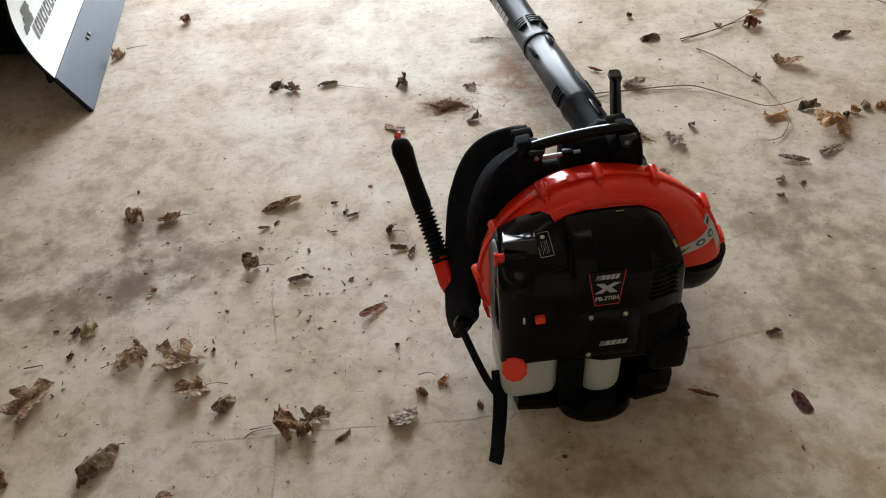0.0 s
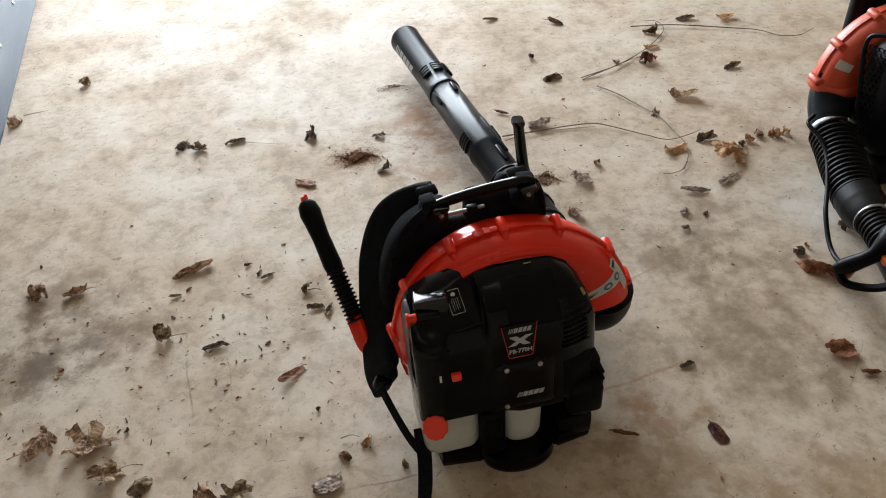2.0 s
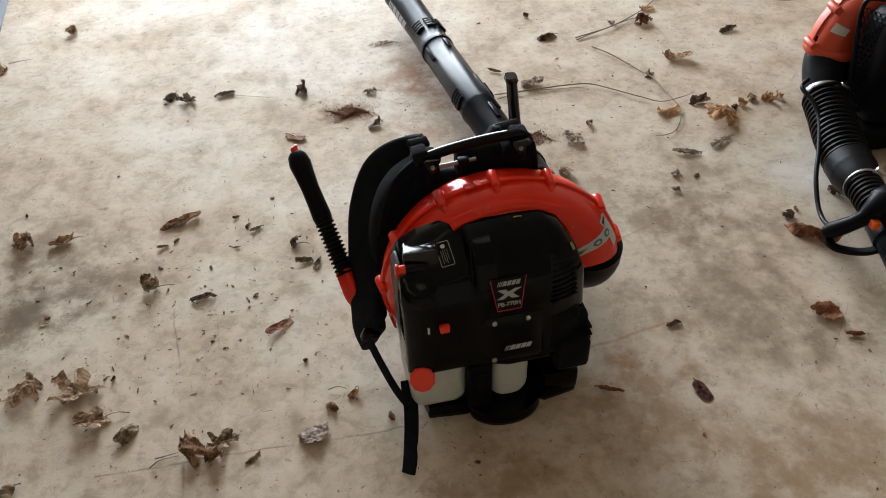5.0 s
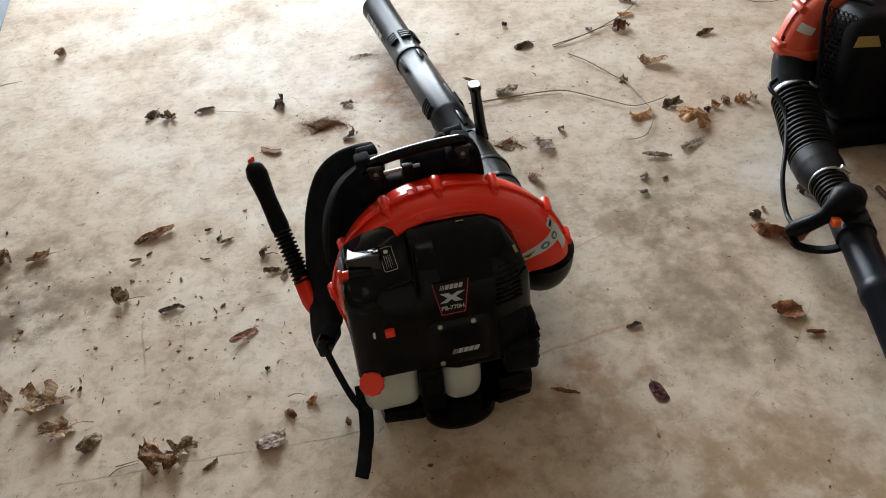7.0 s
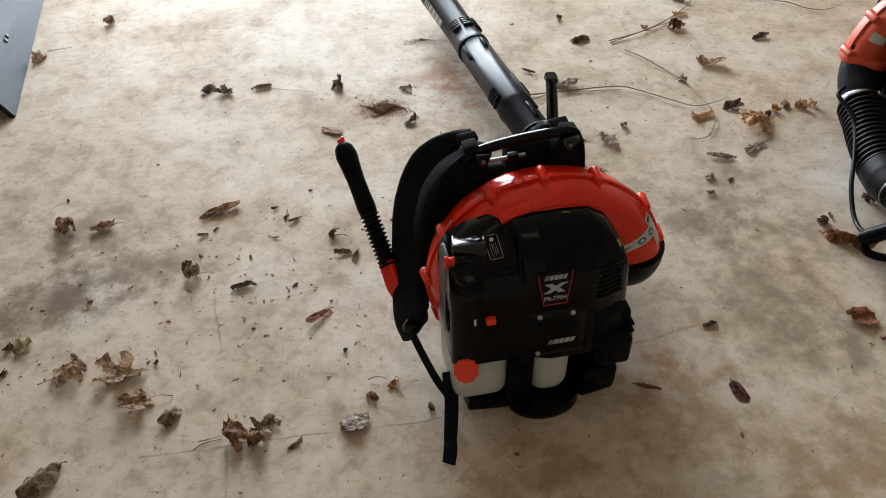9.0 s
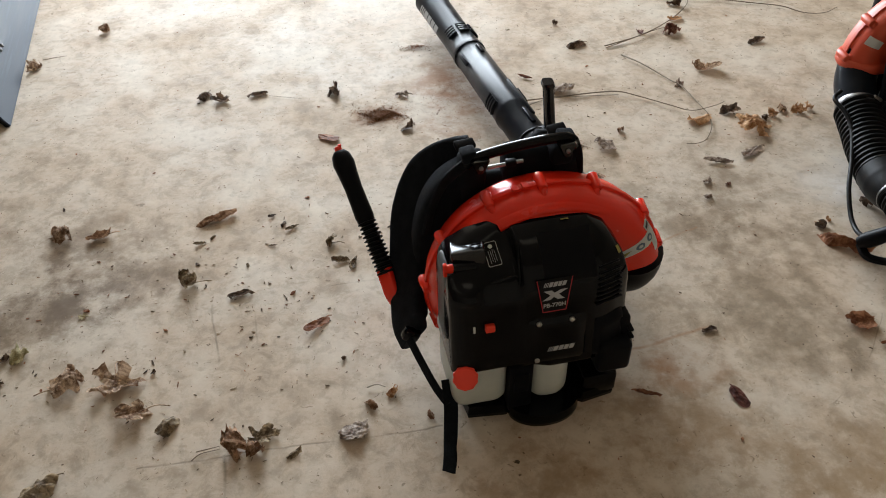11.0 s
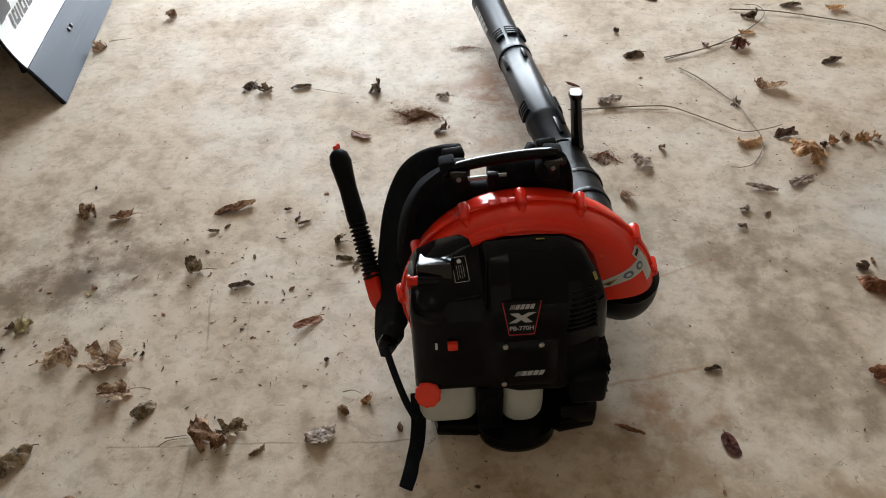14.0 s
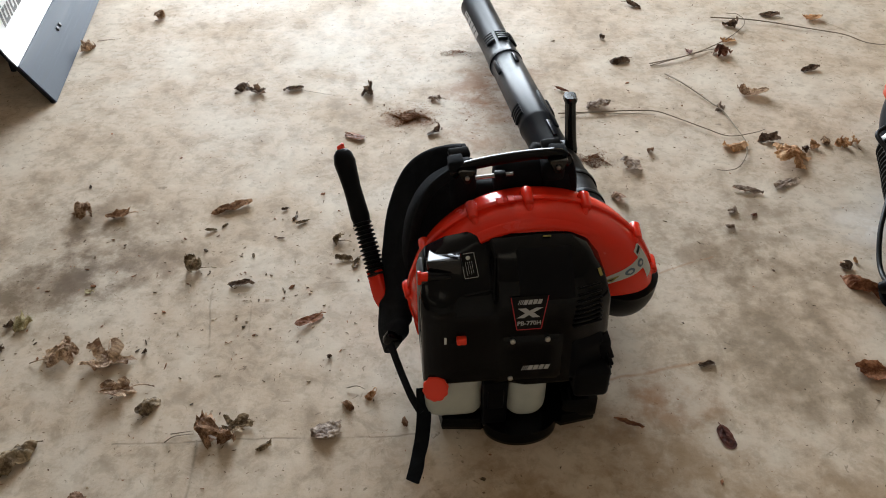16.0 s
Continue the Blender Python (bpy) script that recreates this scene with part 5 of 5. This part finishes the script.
LEAF_WORDS = {
    "lobed": "lobed and curling, lying on the concrete", "crumpled": "crumpled into a small clump on the concrete", "folded": "folded along its midrib, on the concrete",
    "rolled": "rolled into a narrow curl on the concrete", "oval": "oval and pointed, lying on concrete", "wavy": "round-edged and wavy, lying on the concrete",
}
LEAF_TONE_WORDS = {"tan": "tan", "brown": "brown", "dark": "dark brown", "red": "reddish brown", "olive": "olive brown", "grey": "grey", "pale": "pale", "orange": "light orange-brown", "rust": "rust brown", "maroon": "dark maroon"}
leaf_count = 0


def leaf(kind, tone, x, y, size, turn, aspect=1.0):
    """One dry leaf: a sheet shaped by its outline, creased and curled, that touches the floor."""
    global leaf_count
    leaf_count += 1
    rnd = random.Random(leaf_count * 17 + 3)
    off = Vector((rnd.random() * 50, rnd.random() * 50, rnd.random() * 50))
    seg, rings = (64, 8) if size > 0.05 else (44, 6)
    r = size / 2 * {"lobed": 1.23, "crumpled": 1.24, "folded": 1.2, "wavy": 1.12}.get(kind, 1.12)
    tips = rnd.choice((5, 5, 7))
    ph = rnd.random() * 6.28

    def outline(t):
        tear = 0.13 * noise.noise(Vector((math.cos(t) * 3.4, math.sin(t) * 3.4, 7)) + off) + 0.05 * noise.noise(Vector((math.cos(t) * 9, math.sin(t) * 9, 3)) + off)
        if kind in ("lobed", "crumpled"):
            lobe = abs(math.cos(tips * t / 2 + ph))
            deep = 0.55 if kind == "lobed" else 0.35
            tooth = 0.12 * abs(math.sin(tips * t * 1.5 + ph * 2))
            return (1.04 - deep) + deep * lobe**1.1 - tooth + 0.2 * noise.noise(Vector((math.cos(t) * 1.4, math.sin(t) * 1.4, 0)) + off) + tear
        if kind == "wavy":
            return 0.95 + tear * 0.8
        c = abs(math.cos(t))
        return 0.52 + 0.48 * c**2.6 + (tear * 0.9 if kind != "oval" else 0.02)

    bm = bmesh.new()
    cen = bm.verts.new((0, 0, 0))
    rows = []
    for k in range(1, rings + 1):
        rows.append([bm.verts.new((k / rings * outline(2 * math.pi * j / seg) * math.cos(2 * math.pi * j / seg), k / rings * outline(2 * math.pi * j / seg) * math.sin(2 * math.pi * j / seg), 0)) for j in range(seg)])
    for j in range(seg):
        bm.faces.new((cen, rows[0][j], rows[0][(j + 1) % seg]))
        for a, b in zip(rows, rows[1:]):
            bm.faces.new((a[j], a[(j + 1) % seg], b[(j + 1) % seg], b[j]))
    curl = {"lobed": 0.4, "crumpled": 0.7, "folded": 1.0, "rolled": 1.9, "oval": 0.5, "wavy": 0.3}[kind] * rnd.uniform(0.8, 1.2)
    crease = {"lobed": 0.62, "crumpled": 0.85, "folded": 0.45, "rolled": 0.50, "oval": 0.10, "wavy": 0.60}[kind]
    wider = {"rolled": 1.35, "folded": 1.25, "crumpled": 1.25}.get(kind, 1.0)

    def ridged(q):
        return 1 - 2.2 * abs(noise.noise(q))

    for v in bm.verts:
        p = v.co.copy()
        d = p.length
        p.y *= wider
        q = p + off
        z = crease * (0.55 * ridged(q * 1.5) + 0.55 * ridged(q * 3.4) + 0.45 * ridged(q * 7.0)) * (0.25 + 0.9 * d) * 0.6
        sh = Vector((noise.noise(q * 2.1 + Vector((9, 0, 0))), noise.noise(q * 2.1 + Vector((0, 9, 0))), 0)) * crease * 0.35 * d
        p += sh
        # side ribs
        z += 0.06 * d * math.cos(tips * math.atan2(p.y, p.x) + ph)
        a = p.y * curl
        if kind == "folded":
            z += abs(p.y) * 0.6
            p.y *= 0.75
        elif abs(curl) > 0.01:
            rad = 1 / curl
            p.y, z = (rad - z) * math.sin(a), rad - (rad - z) * math.cos(a)
        if kind in ("lobed", "crumpled"):
            b = p.x * 0.35
            p.x, z = math.sin(b) / 0.35 - z * math.sin(b) * 0.5, z * math.cos(b) + (1 - math.cos(b)) / 0.35
        v.co = Vector((p.x * r, p.y * r * (aspect if kind != "rolled" else 1.0), z * r * (0.62 if kind in ("lobed", "wavy") else 0.75)))
    if kind == "rolled":
        for v in bm.verts:
            v.co.y *= max(0.4, min(1.0, aspect * 1.2))
    # lobes folded up along straight creases
    folds = {"lobed": 4, "crumpled": 9, "folded": 3, "wavy": 4}.get(kind, 0)
    for _ in range(folds):
        az, reach = rnd.random() * 6.28, r * rnd.uniform(0.15, 0.6)
        ang = radians(rnd.uniform(30, 150) if kind == "crumpled" else rnd.uniform(20, 85)) * (1 if rnd.random() < 0.7 else -0.5)
        n = Vector((math.cos(az), math.sin(az), 0))
        ax = Vector((-n.y, n.x, 0))
        for v in bm.verts:
            e = v.co.dot(n) - reach * (1 + 0.25 * noise.noise(v.co * (2.5 / r) + off))
            if e > 0:
                turned = Matrix.Rotation(-ang * min(1.0, e / (0.12 * r)), 3, ax)
                base = v.co - n * e
                v.co = base + turned @ (n * e)
    # some lie face down, domed over the floor
    if rnd.random() < {"lobed": 0.45, "wavy": 0.6, "folded": 0.5, "crumpled": 0.5, "oval": 0.5}.get(kind, 0.0):
        for v in bm.verts:
            v.co.z = -v.co.z
    tip = Euler((radians(rnd.uniform(-14, 14)), radians(rnd.uniform(-14, 14)), 0)).to_matrix()
    for v in bm.verts:
        v.co = tip @ v.co
    zs = sorted(v.co.z for v in bm.verts)
    low = zs[len(zs) // 18]
    limit = {"crumpled": 0.55, "rolled": 0.30, "folded": 0.42, "lobed": 0.36}.get(kind, 0.28) * size
    squash = min(1.0, limit / max(1e-6, zs[-1] - low))
    for v in bm.verts:
        v.co.z = max((v.co.z - low) * squash, 0.0) + 0.0012
    bm.normal_update()
    if rnd.random() < (0.6 if kind in ("oval", "lobed") else 0.2):
        a, L = Vector((r * 0.85, 0, r * 0.15 + 0.003)), r * rnd.uniform(0.2, 0.55)
        sweep(bm, smooth_path([(0, 0, max(0.004, r * 0.1)), a, a + Vector((L, L * rnd.uniform(-0.5, 0.5), -a.z + 0.003))], 4), 0.0011, 5)
    ob = finish(bm, "dry_leaf", leaf_mat(tone), None, "", sharp=75)
    ob.matrix_world = pose(x, y, 0.0, 0, 0, turn)
    tagged(ob, f"dry {LEAF_TONE_WORDS[tone]} leaf, {LEAF_WORDS[kind]}", "leaf", "dry leaves on the floor")
    return ob


def stem_mat(name, lo, hi):
    m = Mat(name, hi, 0.7)
    m.link(m.mix(m.noise(120.0, 4.0), lo, hi), "Base Color")
    m.bump(m.noise(500.0, 3.0), 0.4, 0.0005)
    return m.m


STEMS = {"brown": stem_mat("dry_stem_brown", (0.10, 0.07, 0.045), (0.26, 0.20, 0.14)), "pale": stem_mat("dry_stem_pale", (0.24, 0.20, 0.15), (0.42, 0.37, 0.29))}


def vine(points, r, tone):
    """A dry stem along points on the floor, lifting a little between them."""
    pts = [(x, y, 0.003 + r + (0.004 if 0 < i < len(points) - 1 and i % 2 else 0.0)) for i, (x, y) in enumerate(points)]
    bm = bmesh.new()
    path = smooth_path(pts, 8)
    sweep(bm, path, lambda k: r * (0.90 - 0.50 * k), 7)
    return tagged(finish(bm, "dry_vine", STEMS[tone], None, f"thin dry {tone} vine lying on the concrete"), category="vine", group="dry vines on the floor")


leaf("crumpled", "tan", -0.848, 2.852, 0.055, 30, 1.0)
leaf("crumpled", "tan", -1.030, 2.618, 0.075, 200, 0.9)
leaf("folded", "dark", -0.467, 2.371, 0.052, 60, 1.0)
leaf("lobed", "dark", -0.416, 2.342, 0.058, 10, 1.0)
leaf("rolled", "dark", -0.304, 2.362, 0.055, 10, 1.0)
leaf("crumpled", "dark", -0.075, 2.343, 0.062, 40, 1.0)
leaf("oval", "rust", -0.093, 2.100, 0.057, 150, 1.0)
leaf("rolled", "brown", -0.369, 1.772, 0.093, 22, 0.45)
leaf("crumpled", "tan", -0.742, 1.750, 0.064, 80, 1.3)
leaf("folded", "brown", -0.645, 1.737, 0.061, 15, 0.7)
leaf("crumpled", "olive", -0.412, 1.542, 0.072, 0, 0.8)
leaf("rolled", "dark", -0.295, 1.492, 0.051, 12, 0.6)
leaf("crumpled", "olive", -0.091, 1.644, 0.041, 0, 1.0)
leaf("rolled", "olive", -0.069, 1.582, 0.040, 0, 0.8)
leaf("rolled", "olive", -0.036, 1.569, 0.037, 70, 0.8)
leaf("oval", "rust", -0.122, 1.378, 0.064, 40, 0.55)
leaf("lobed", "tan", -0.614, 1.270, 0.091, 200, 0.9)
leaf("lobed", "tan", -0.522, 1.260, 0.095, 100, 1.1)
leaf("lobed", "tan", -0.474, 1.179, 0.081, 20, 0.8)
leaf("folded", "olive", -0.403, 1.143, 0.050, 60, 1.1)
leaf("crumpled", "brown", -0.285, 1.079, 0.076, 0, 1.0)
leaf("crumpled", "brown", -0.233, 1.068, 0.062, 50, 1.0)
leaf("lobed", "olive", -0.221, 1.103, 0.066, 10, 0.7)
leaf("folded", "olive", -0.161, 1.056, 0.033, 30, 0.7)
leaf("wavy", "grey", -0.048, 1.091, 0.060, 20, 0.9)
leaf("folded", "brown", -0.014, 1.153, 0.033, 120, 0.8)
leaf("crumpled", "orange", 0.028, 1.176, 0.033, 70, 1.0)
leaf("folded", "brown", 0.097, 1.114, 0.026, 120, 0.8)
leaf("crumpled", "dark", -0.766, 1.357, 0.032, 0, 1.0)
leaf("crumpled", "pale", -0.738, 1.356, 0.058, 10, 0.9)
leaf("crumpled", "dark", -0.762, 1.290, 0.026, 70, 1.0)
leaf("lobed", "tan", -0.804, 1.176, 0.104, 20, 1.0)
leaf("folded", "olive", -0.623, 1.009, 0.096, 55, 0.8)
leaf("crumpled", "brown", -0.795, 0.990, 0.052, 70, 1.0)
leaf("wavy", "brown", -0.479, 0.943, 0.040, 0, 0.7)
leaf("folded", "dark", 0.138, 2.125, 0.058, 20, 0.8)
leaf("lobed", "grey", 0.128, 2.303, 0.048, 0, 0.8)
leaf("rolled", "dark", 0.596, 3.040, 0.051, 10, 1.0)
leaf("rolled", "dark", 0.825, 2.958, 0.062, 140, 0.7)
leaf("crumpled", "dark", 0.678, 2.708, 0.035, 0, 1.0)
leaf("folded", "dark", 0.720, 2.546, 0.060, 20, 0.9)
leaf("rolled", "red", 0.513, 2.361, 0.046, 150, 0.5)
leaf("wavy", "grey", 0.604, 2.268, 0.079, 0, 0.7)
leaf("crumpled", "dark", 1.141, 2.795, 0.068, 0, 0.7)
leaf("folded", "orange", 1.098, 2.682, 0.051, 10, 0.8)
leaf("crumpled", "red", 1.051, 2.598, 0.076, 0, 0.8)
leaf("folded", "red", 0.953, 2.610, 0.034, 90, 1.0)
leaf("rolled", "dark", 1.309, 2.493, 0.063, 20, 0.7)
leaf("folded", "tan", 1.079, 2.335, 0.092, 0, 0.8)
leaf("crumpled", "grey", 0.972, 2.251, 0.038, 50, 1.0)
leaf("folded", "orange", 0.961, 2.055, 0.071, 20, 1.0)
leaf("folded", "dark", 1.065, 2.090, 0.059, 10, 0.8)
leaf("lobed", "orange", 1.107, 1.997, 0.124, 15, 0.9)
leaf("crumpled", "orange", 1.186, 2.062, 0.050, 0, 0.9)
leaf("crumpled", "tan", 1.222, 2.084, 0.046, 130, 0.9)
leaf("crumpled", "orange", 1.262, 2.070, 0.052, 30, 0.8)
leaf("crumpled", "orange", 1.300, 2.082, 0.040, 80, 0.8)
leaf("crumpled", "dark", 1.152, 2.042, 0.032, 30, 1.0)
leaf("oval", "grey", 1.055, 1.888, 0.077, 30, 0.7)
leaf("rolled", "grey", 0.946, 1.855, 0.072, 165, 0.35)
leaf("crumpled", "brown", 0.727, 2.032, 0.038, 40, 1.0)
leaf("wavy", "grey", 0.674, 1.966, 0.081, 10, 0.8)
leaf("folded", "brown", 0.604, 1.822, 0.050, 120, 1.0)
leaf("crumpled", "grey", 0.892, 1.769, 0.032, 80, 1.4)
leaf("folded", "grey", 0.869, 1.706, 0.029, 10, 1.0)
leaf("folded", "red", 0.936, 1.756, 0.020, 40, 1.0)
leaf("crumpled", "dark", 1.103, 1.561, 0.041, 20, 1.0)
leaf("folded", "rust", 1.112, 1.492, 0.118, 142, 0.5)
leaf("crumpled", "orange", 1.125, 1.587, 0.025, 0, 1.0)
leaf("wavy", "rust", 1.036, 1.251, 0.065, 0, 0.9)
leaf("rolled", "rust", 1.067, 1.183, 0.035, 170, 0.6)
leaf("rolled", "dark", 0.709, 1.265, 0.033, 10, 0.9)
leaf("oval", "maroon", 0.706, 1.086, 0.047, 104, 1.0)
leaf("rolled", "dark", 1.293, 2.881, 0.066, 0, 0.8)
leaf("folded", "orange", 1.432, 2.850, 0.066, 10, 0.8)
leaf("crumpled", "dark", 1.247, 1.637, 0.043, 60, 1.0)
leaf("lobed", "pale", -0.634, 1.465, 0.020, 0, 1.0)
leaf("rolled", "olive", -0.187, 1.714, 0.031, 35, 0.6)
leaf("folded", "dark", -0.208, 1.731, 0.020, 60, 1.0)
leaf("folded", "dark", -0.238, 1.767, 0.017, 20, 1.0)
leaf("rolled", "olive", -0.405, 1.681, 0.030, 15, 0.6)
leaf("folded", "olive", -0.375, 1.701, 0.016, 50, 1.0)
leaf("rolled", "grey", -0.229, 1.655, 0.019, 0, 0.6)
leaf("crumpled", "dark", -0.454, 1.288, 0.016, 60, 1.0)
leaf("crumpled", "dark", -0.067, 1.278, 0.016, 60, 1.0)
leaf("wavy", "tan", -0.999, 1.446, 0.070, 20, 0.6)
leaf("rolled", "rust", 0.527, 1.115, 0.051, 155, 0.25)
vine([(1.081, 2.857), (1.228, 2.828), (1.413, 2.767), (1.497, 2.721), (1.556, 2.671), (1.619, 2.652), (1.689, 2.696)], 0.0025, "brown")
vine([(0.810, 2.523), (0.947, 2.575), (1.075, 2.674), (1.161, 2.763), (1.192, 2.832), (1.177, 2.874), (1.144, 2.891)], 0.0023, "brown")
vine([(0.811, 2.511), (0.913, 2.557), (1.006, 2.612), (1.083, 2.638)], 0.0020, "brown")
vine([(0.847, 2.457), (0.892, 2.388), (0.951, 2.286), (0.973, 2.234), (0.992, 2.145), (1.001, 2.087)], 0.0027, "pale")
vine([(1.001, 2.087), (0.987, 2.017), (0.953, 1.960), (0.916, 1.936), (0.890, 1.944)], 0.0020, "brown")
vine([(0.491, 2.222), (0.603, 2.225), (0.710, 2.240), (0.777, 2.230), (0.837, 2.198), (0.904, 2.137), (0.961, 2.107), (1.033, 2.118), (1.071, 2.142)], 0.0023, "brown")
vine([(0.496, 2.198), (0.568, 2.219), (0.672, 2.225), (0.774, 2.221)], 0.0017, "pale")
vine([(-1.017, 2.668), (-0.978, 2.671), (-0.944, 2.687)], 0.0014, "brown")
vine([(-0.021, 1.194), (-0.001, 1.196), (0.016, 1.191)], 0.0017, "pale")
vine([(-0.350, 1.060), (-0.333, 1.071), (-0.301, 1.080)], 0.0014, "brown")
vine([(-0.845, 1.259), (-0.808, 1.266)], 0.0020, "brown")
vine([(-0.273, 2.350), (-0.173, 2.320)], 0.0009, "pale")
vine([(-0.343, 1.079), (-0.301, 1.087)], 0.0014, "brown")


def grit():
    """Leaf crumbs, bark chips and specks over the slab."""
    rnd = random.Random(5)
    mats = [leaf_mat("dark"), leaf_mat("olive"), leaf_mat("rust")]
    vs, fs, mi = [], [], []

    def chip(x, y, s, m):
        a, n = rnd.random() * 6.28, rnd.choice((4, 5, 6))
        long = rnd.choice((0.10, 0.16, 0.24, 0.5))
        k = len(vs)
        tilt = rnd.uniform(-0.3, 0.3)
        top = []
        for j in range(n):
            t = 2 * math.pi * j / n + rnd.uniform(-0.3, 0.3)
            q = rnd.uniform(0.7, 1.1)
            px, py = s * q * math.cos(t), s * long * q * math.sin(t)
            top.append((px * math.cos(a) - py * math.sin(a), px * math.sin(a) + py * math.cos(a), px * tilt))
        low = min(p[2] for p in top)
        for p in top:
            vs.append((x + p[0], y + p[1], p[2] - low + min(s * 0.12, 0.0008) + 0.0005))
        for p in top:
            vs.append((x + p[0] * 0.9, y + p[1] * 0.9, 0.0004))
        fs.append(tuple(range(k, k + n)))
        mi.append(m)
        for j in range(n):
            fs.append((k + j, k + (j + 1) % n, k + n + (j + 1) % n, k + n + j))
            mi.append(m)

    # crumbs gather in loose patches
    for cx, cy, sx, sy, n, size in ((-0.30, 1.42, 0.22, 0.18, 120, 0.0058), (-0.18, 1.62, 0.25, 0.16, 60, 0.0052), (-0.50, 1.25, 0.25, 0.2, 70, 0.0055), (-0.70, 1.45, 0.2, 0.15, 90, 0.005), (0.20, 2.25, 0.22, 0.22, 90, 0.0045),
                                    (0.85, 1.95, 0.3, 0.4, 80, 0.004), (1.0, 2.5, 0.4, 0.3, 90, 0.0045), (0.9, 1.4, 0.3, 0.3, 60, 0.004), (0.45, 0.95, 0.4, 0.15, 50, 0.004), (-0.1, 1.0, 0.4, 0.2, 80, 0.0045)):
        for _ in range(n):
            chip(rnd.gauss(cx, sx), rnd.gauss(cy, sy), size * rnd.uniform(0.35, 1.0) * (1.8 if rnd.random() < 0.12 else 1.0), rnd.choice((0, 0, 1, 1, 2)))
    for _ in range(3000):
        chip(rnd.uniform(-1.3, 1.7), rnd.uniform(0.5, 3.5), rnd.uniform(0.0009, 0.0030) * (2.0 if rnd.random() < 0.08 else 1.0), rnd.choice((0, 0, 2)))
    me = bpy.data.meshes.new("grit")
    me.from_pydata(vs, [], fs)
    for m in mats:
        me.materials.append(m)
    me.polygons.foreach_set("material_index", mi)
    tagged(new("leaf_crumbs", me), "scattered dark leaf crumbs and grit on concrete", "crumbs", kind="stuff")


grit()


def dirt(x, y, rx, ry, n, label, tone, size=0.0035):
    """A low heap of crumbled bark."""
    rnd = random.Random(int(x * 1000) + n)
    vs, fs = [], []
    for _ in range(n):
        px, py = rnd.gauss(0, 1), rnd.gauss(0, 1) * rnd.uniform(0.6, 1.1)
        px, py = px + 0.5 * math.sin(py * 2 + x * 40), py + 0.4 * math.sin(px * 2.3)
        d2 = px * px + py * py
        h = 0.010 * math.exp(-d2 * 0.8) * rnd.random()
        s = size * rnd.uniform(0.4, 1.2)
        k = len(vs)
        cx, cy = x + px * rx * 0.5, y + py * ry * 0.5
        a = rnd.random() * 6.28
        u, v = Vector((math.cos(a), math.sin(a), rnd.uniform(-0.4, 0.4))) * s, Vector((-math.sin(a), math.cos(a), rnd.uniform(-0.4, 0.4))) * s * rnd.uniform(0.2, 0.5)
        w = Vector((0, 0, s * 0.4))
        c = Vector((cx, cy, h + s * 0.5))
        for q in (u, v, -u, -v):
            vs.append(tuple(c + q))
        vs.append(tuple(c + w)), vs.append(tuple(c - w))
        for i in range(4):
            fs.append((k + i, k + (i + 1) % 4, k + 4)), fs.append((k + (i + 1) % 4, k + i, k + 5))
    me = bpy.data.meshes.new("dirt")
    me.from_pydata(vs, [], fs)
    me.materials.append(leaf_mat(tone))
    tagged(new("dirt_heap", me), label, "dirt", kind="stuff")


def floor_cord():
    """A reddish brown cord on the floor by the fuel can."""
    bm = bmesh.new()
    sweep(bm, smooth_path([(1.425, 1.61, 0.007), (1.432, 1.555, 0.007), (1.47, 1.515, 0.007), (1.56, 1.49, 0.007), (1.75, 1.50, 0.007)], 8), 0.0065, 10)
    tagged(finish(bm, "cord", plastic("brown_cord", (0.09, 0.03, 0.02), 0.6), None, "reddish brown cord lying on the concrete"), category="cord")


floor_cord()
dirt(0.055, 2.20, 0.062, 0.042, 2200, "low heap of crumbled red-brown bark on concrete", "bark", 0.0024)
dirt(0.09, 2.22, 0.13, 0.09, 500, "loose red-brown bark crumbs on concrete", "bark", 0.0016)
dirt(0.19, 2.60, 0.05, 0.02, 420, "thin streak of dark bark crumbs on concrete", "rust", 0.0022)
dirt(0.569, 1.99, 0.042, 0.038, 1100, "small heap of red-brown bark crumbs on concrete", "rust", 0.0022)
dirt(0.28, 2.30, 0.08, 0.15, 900, "spread of rusty bark dust on concrete", "bark", 0.0014)
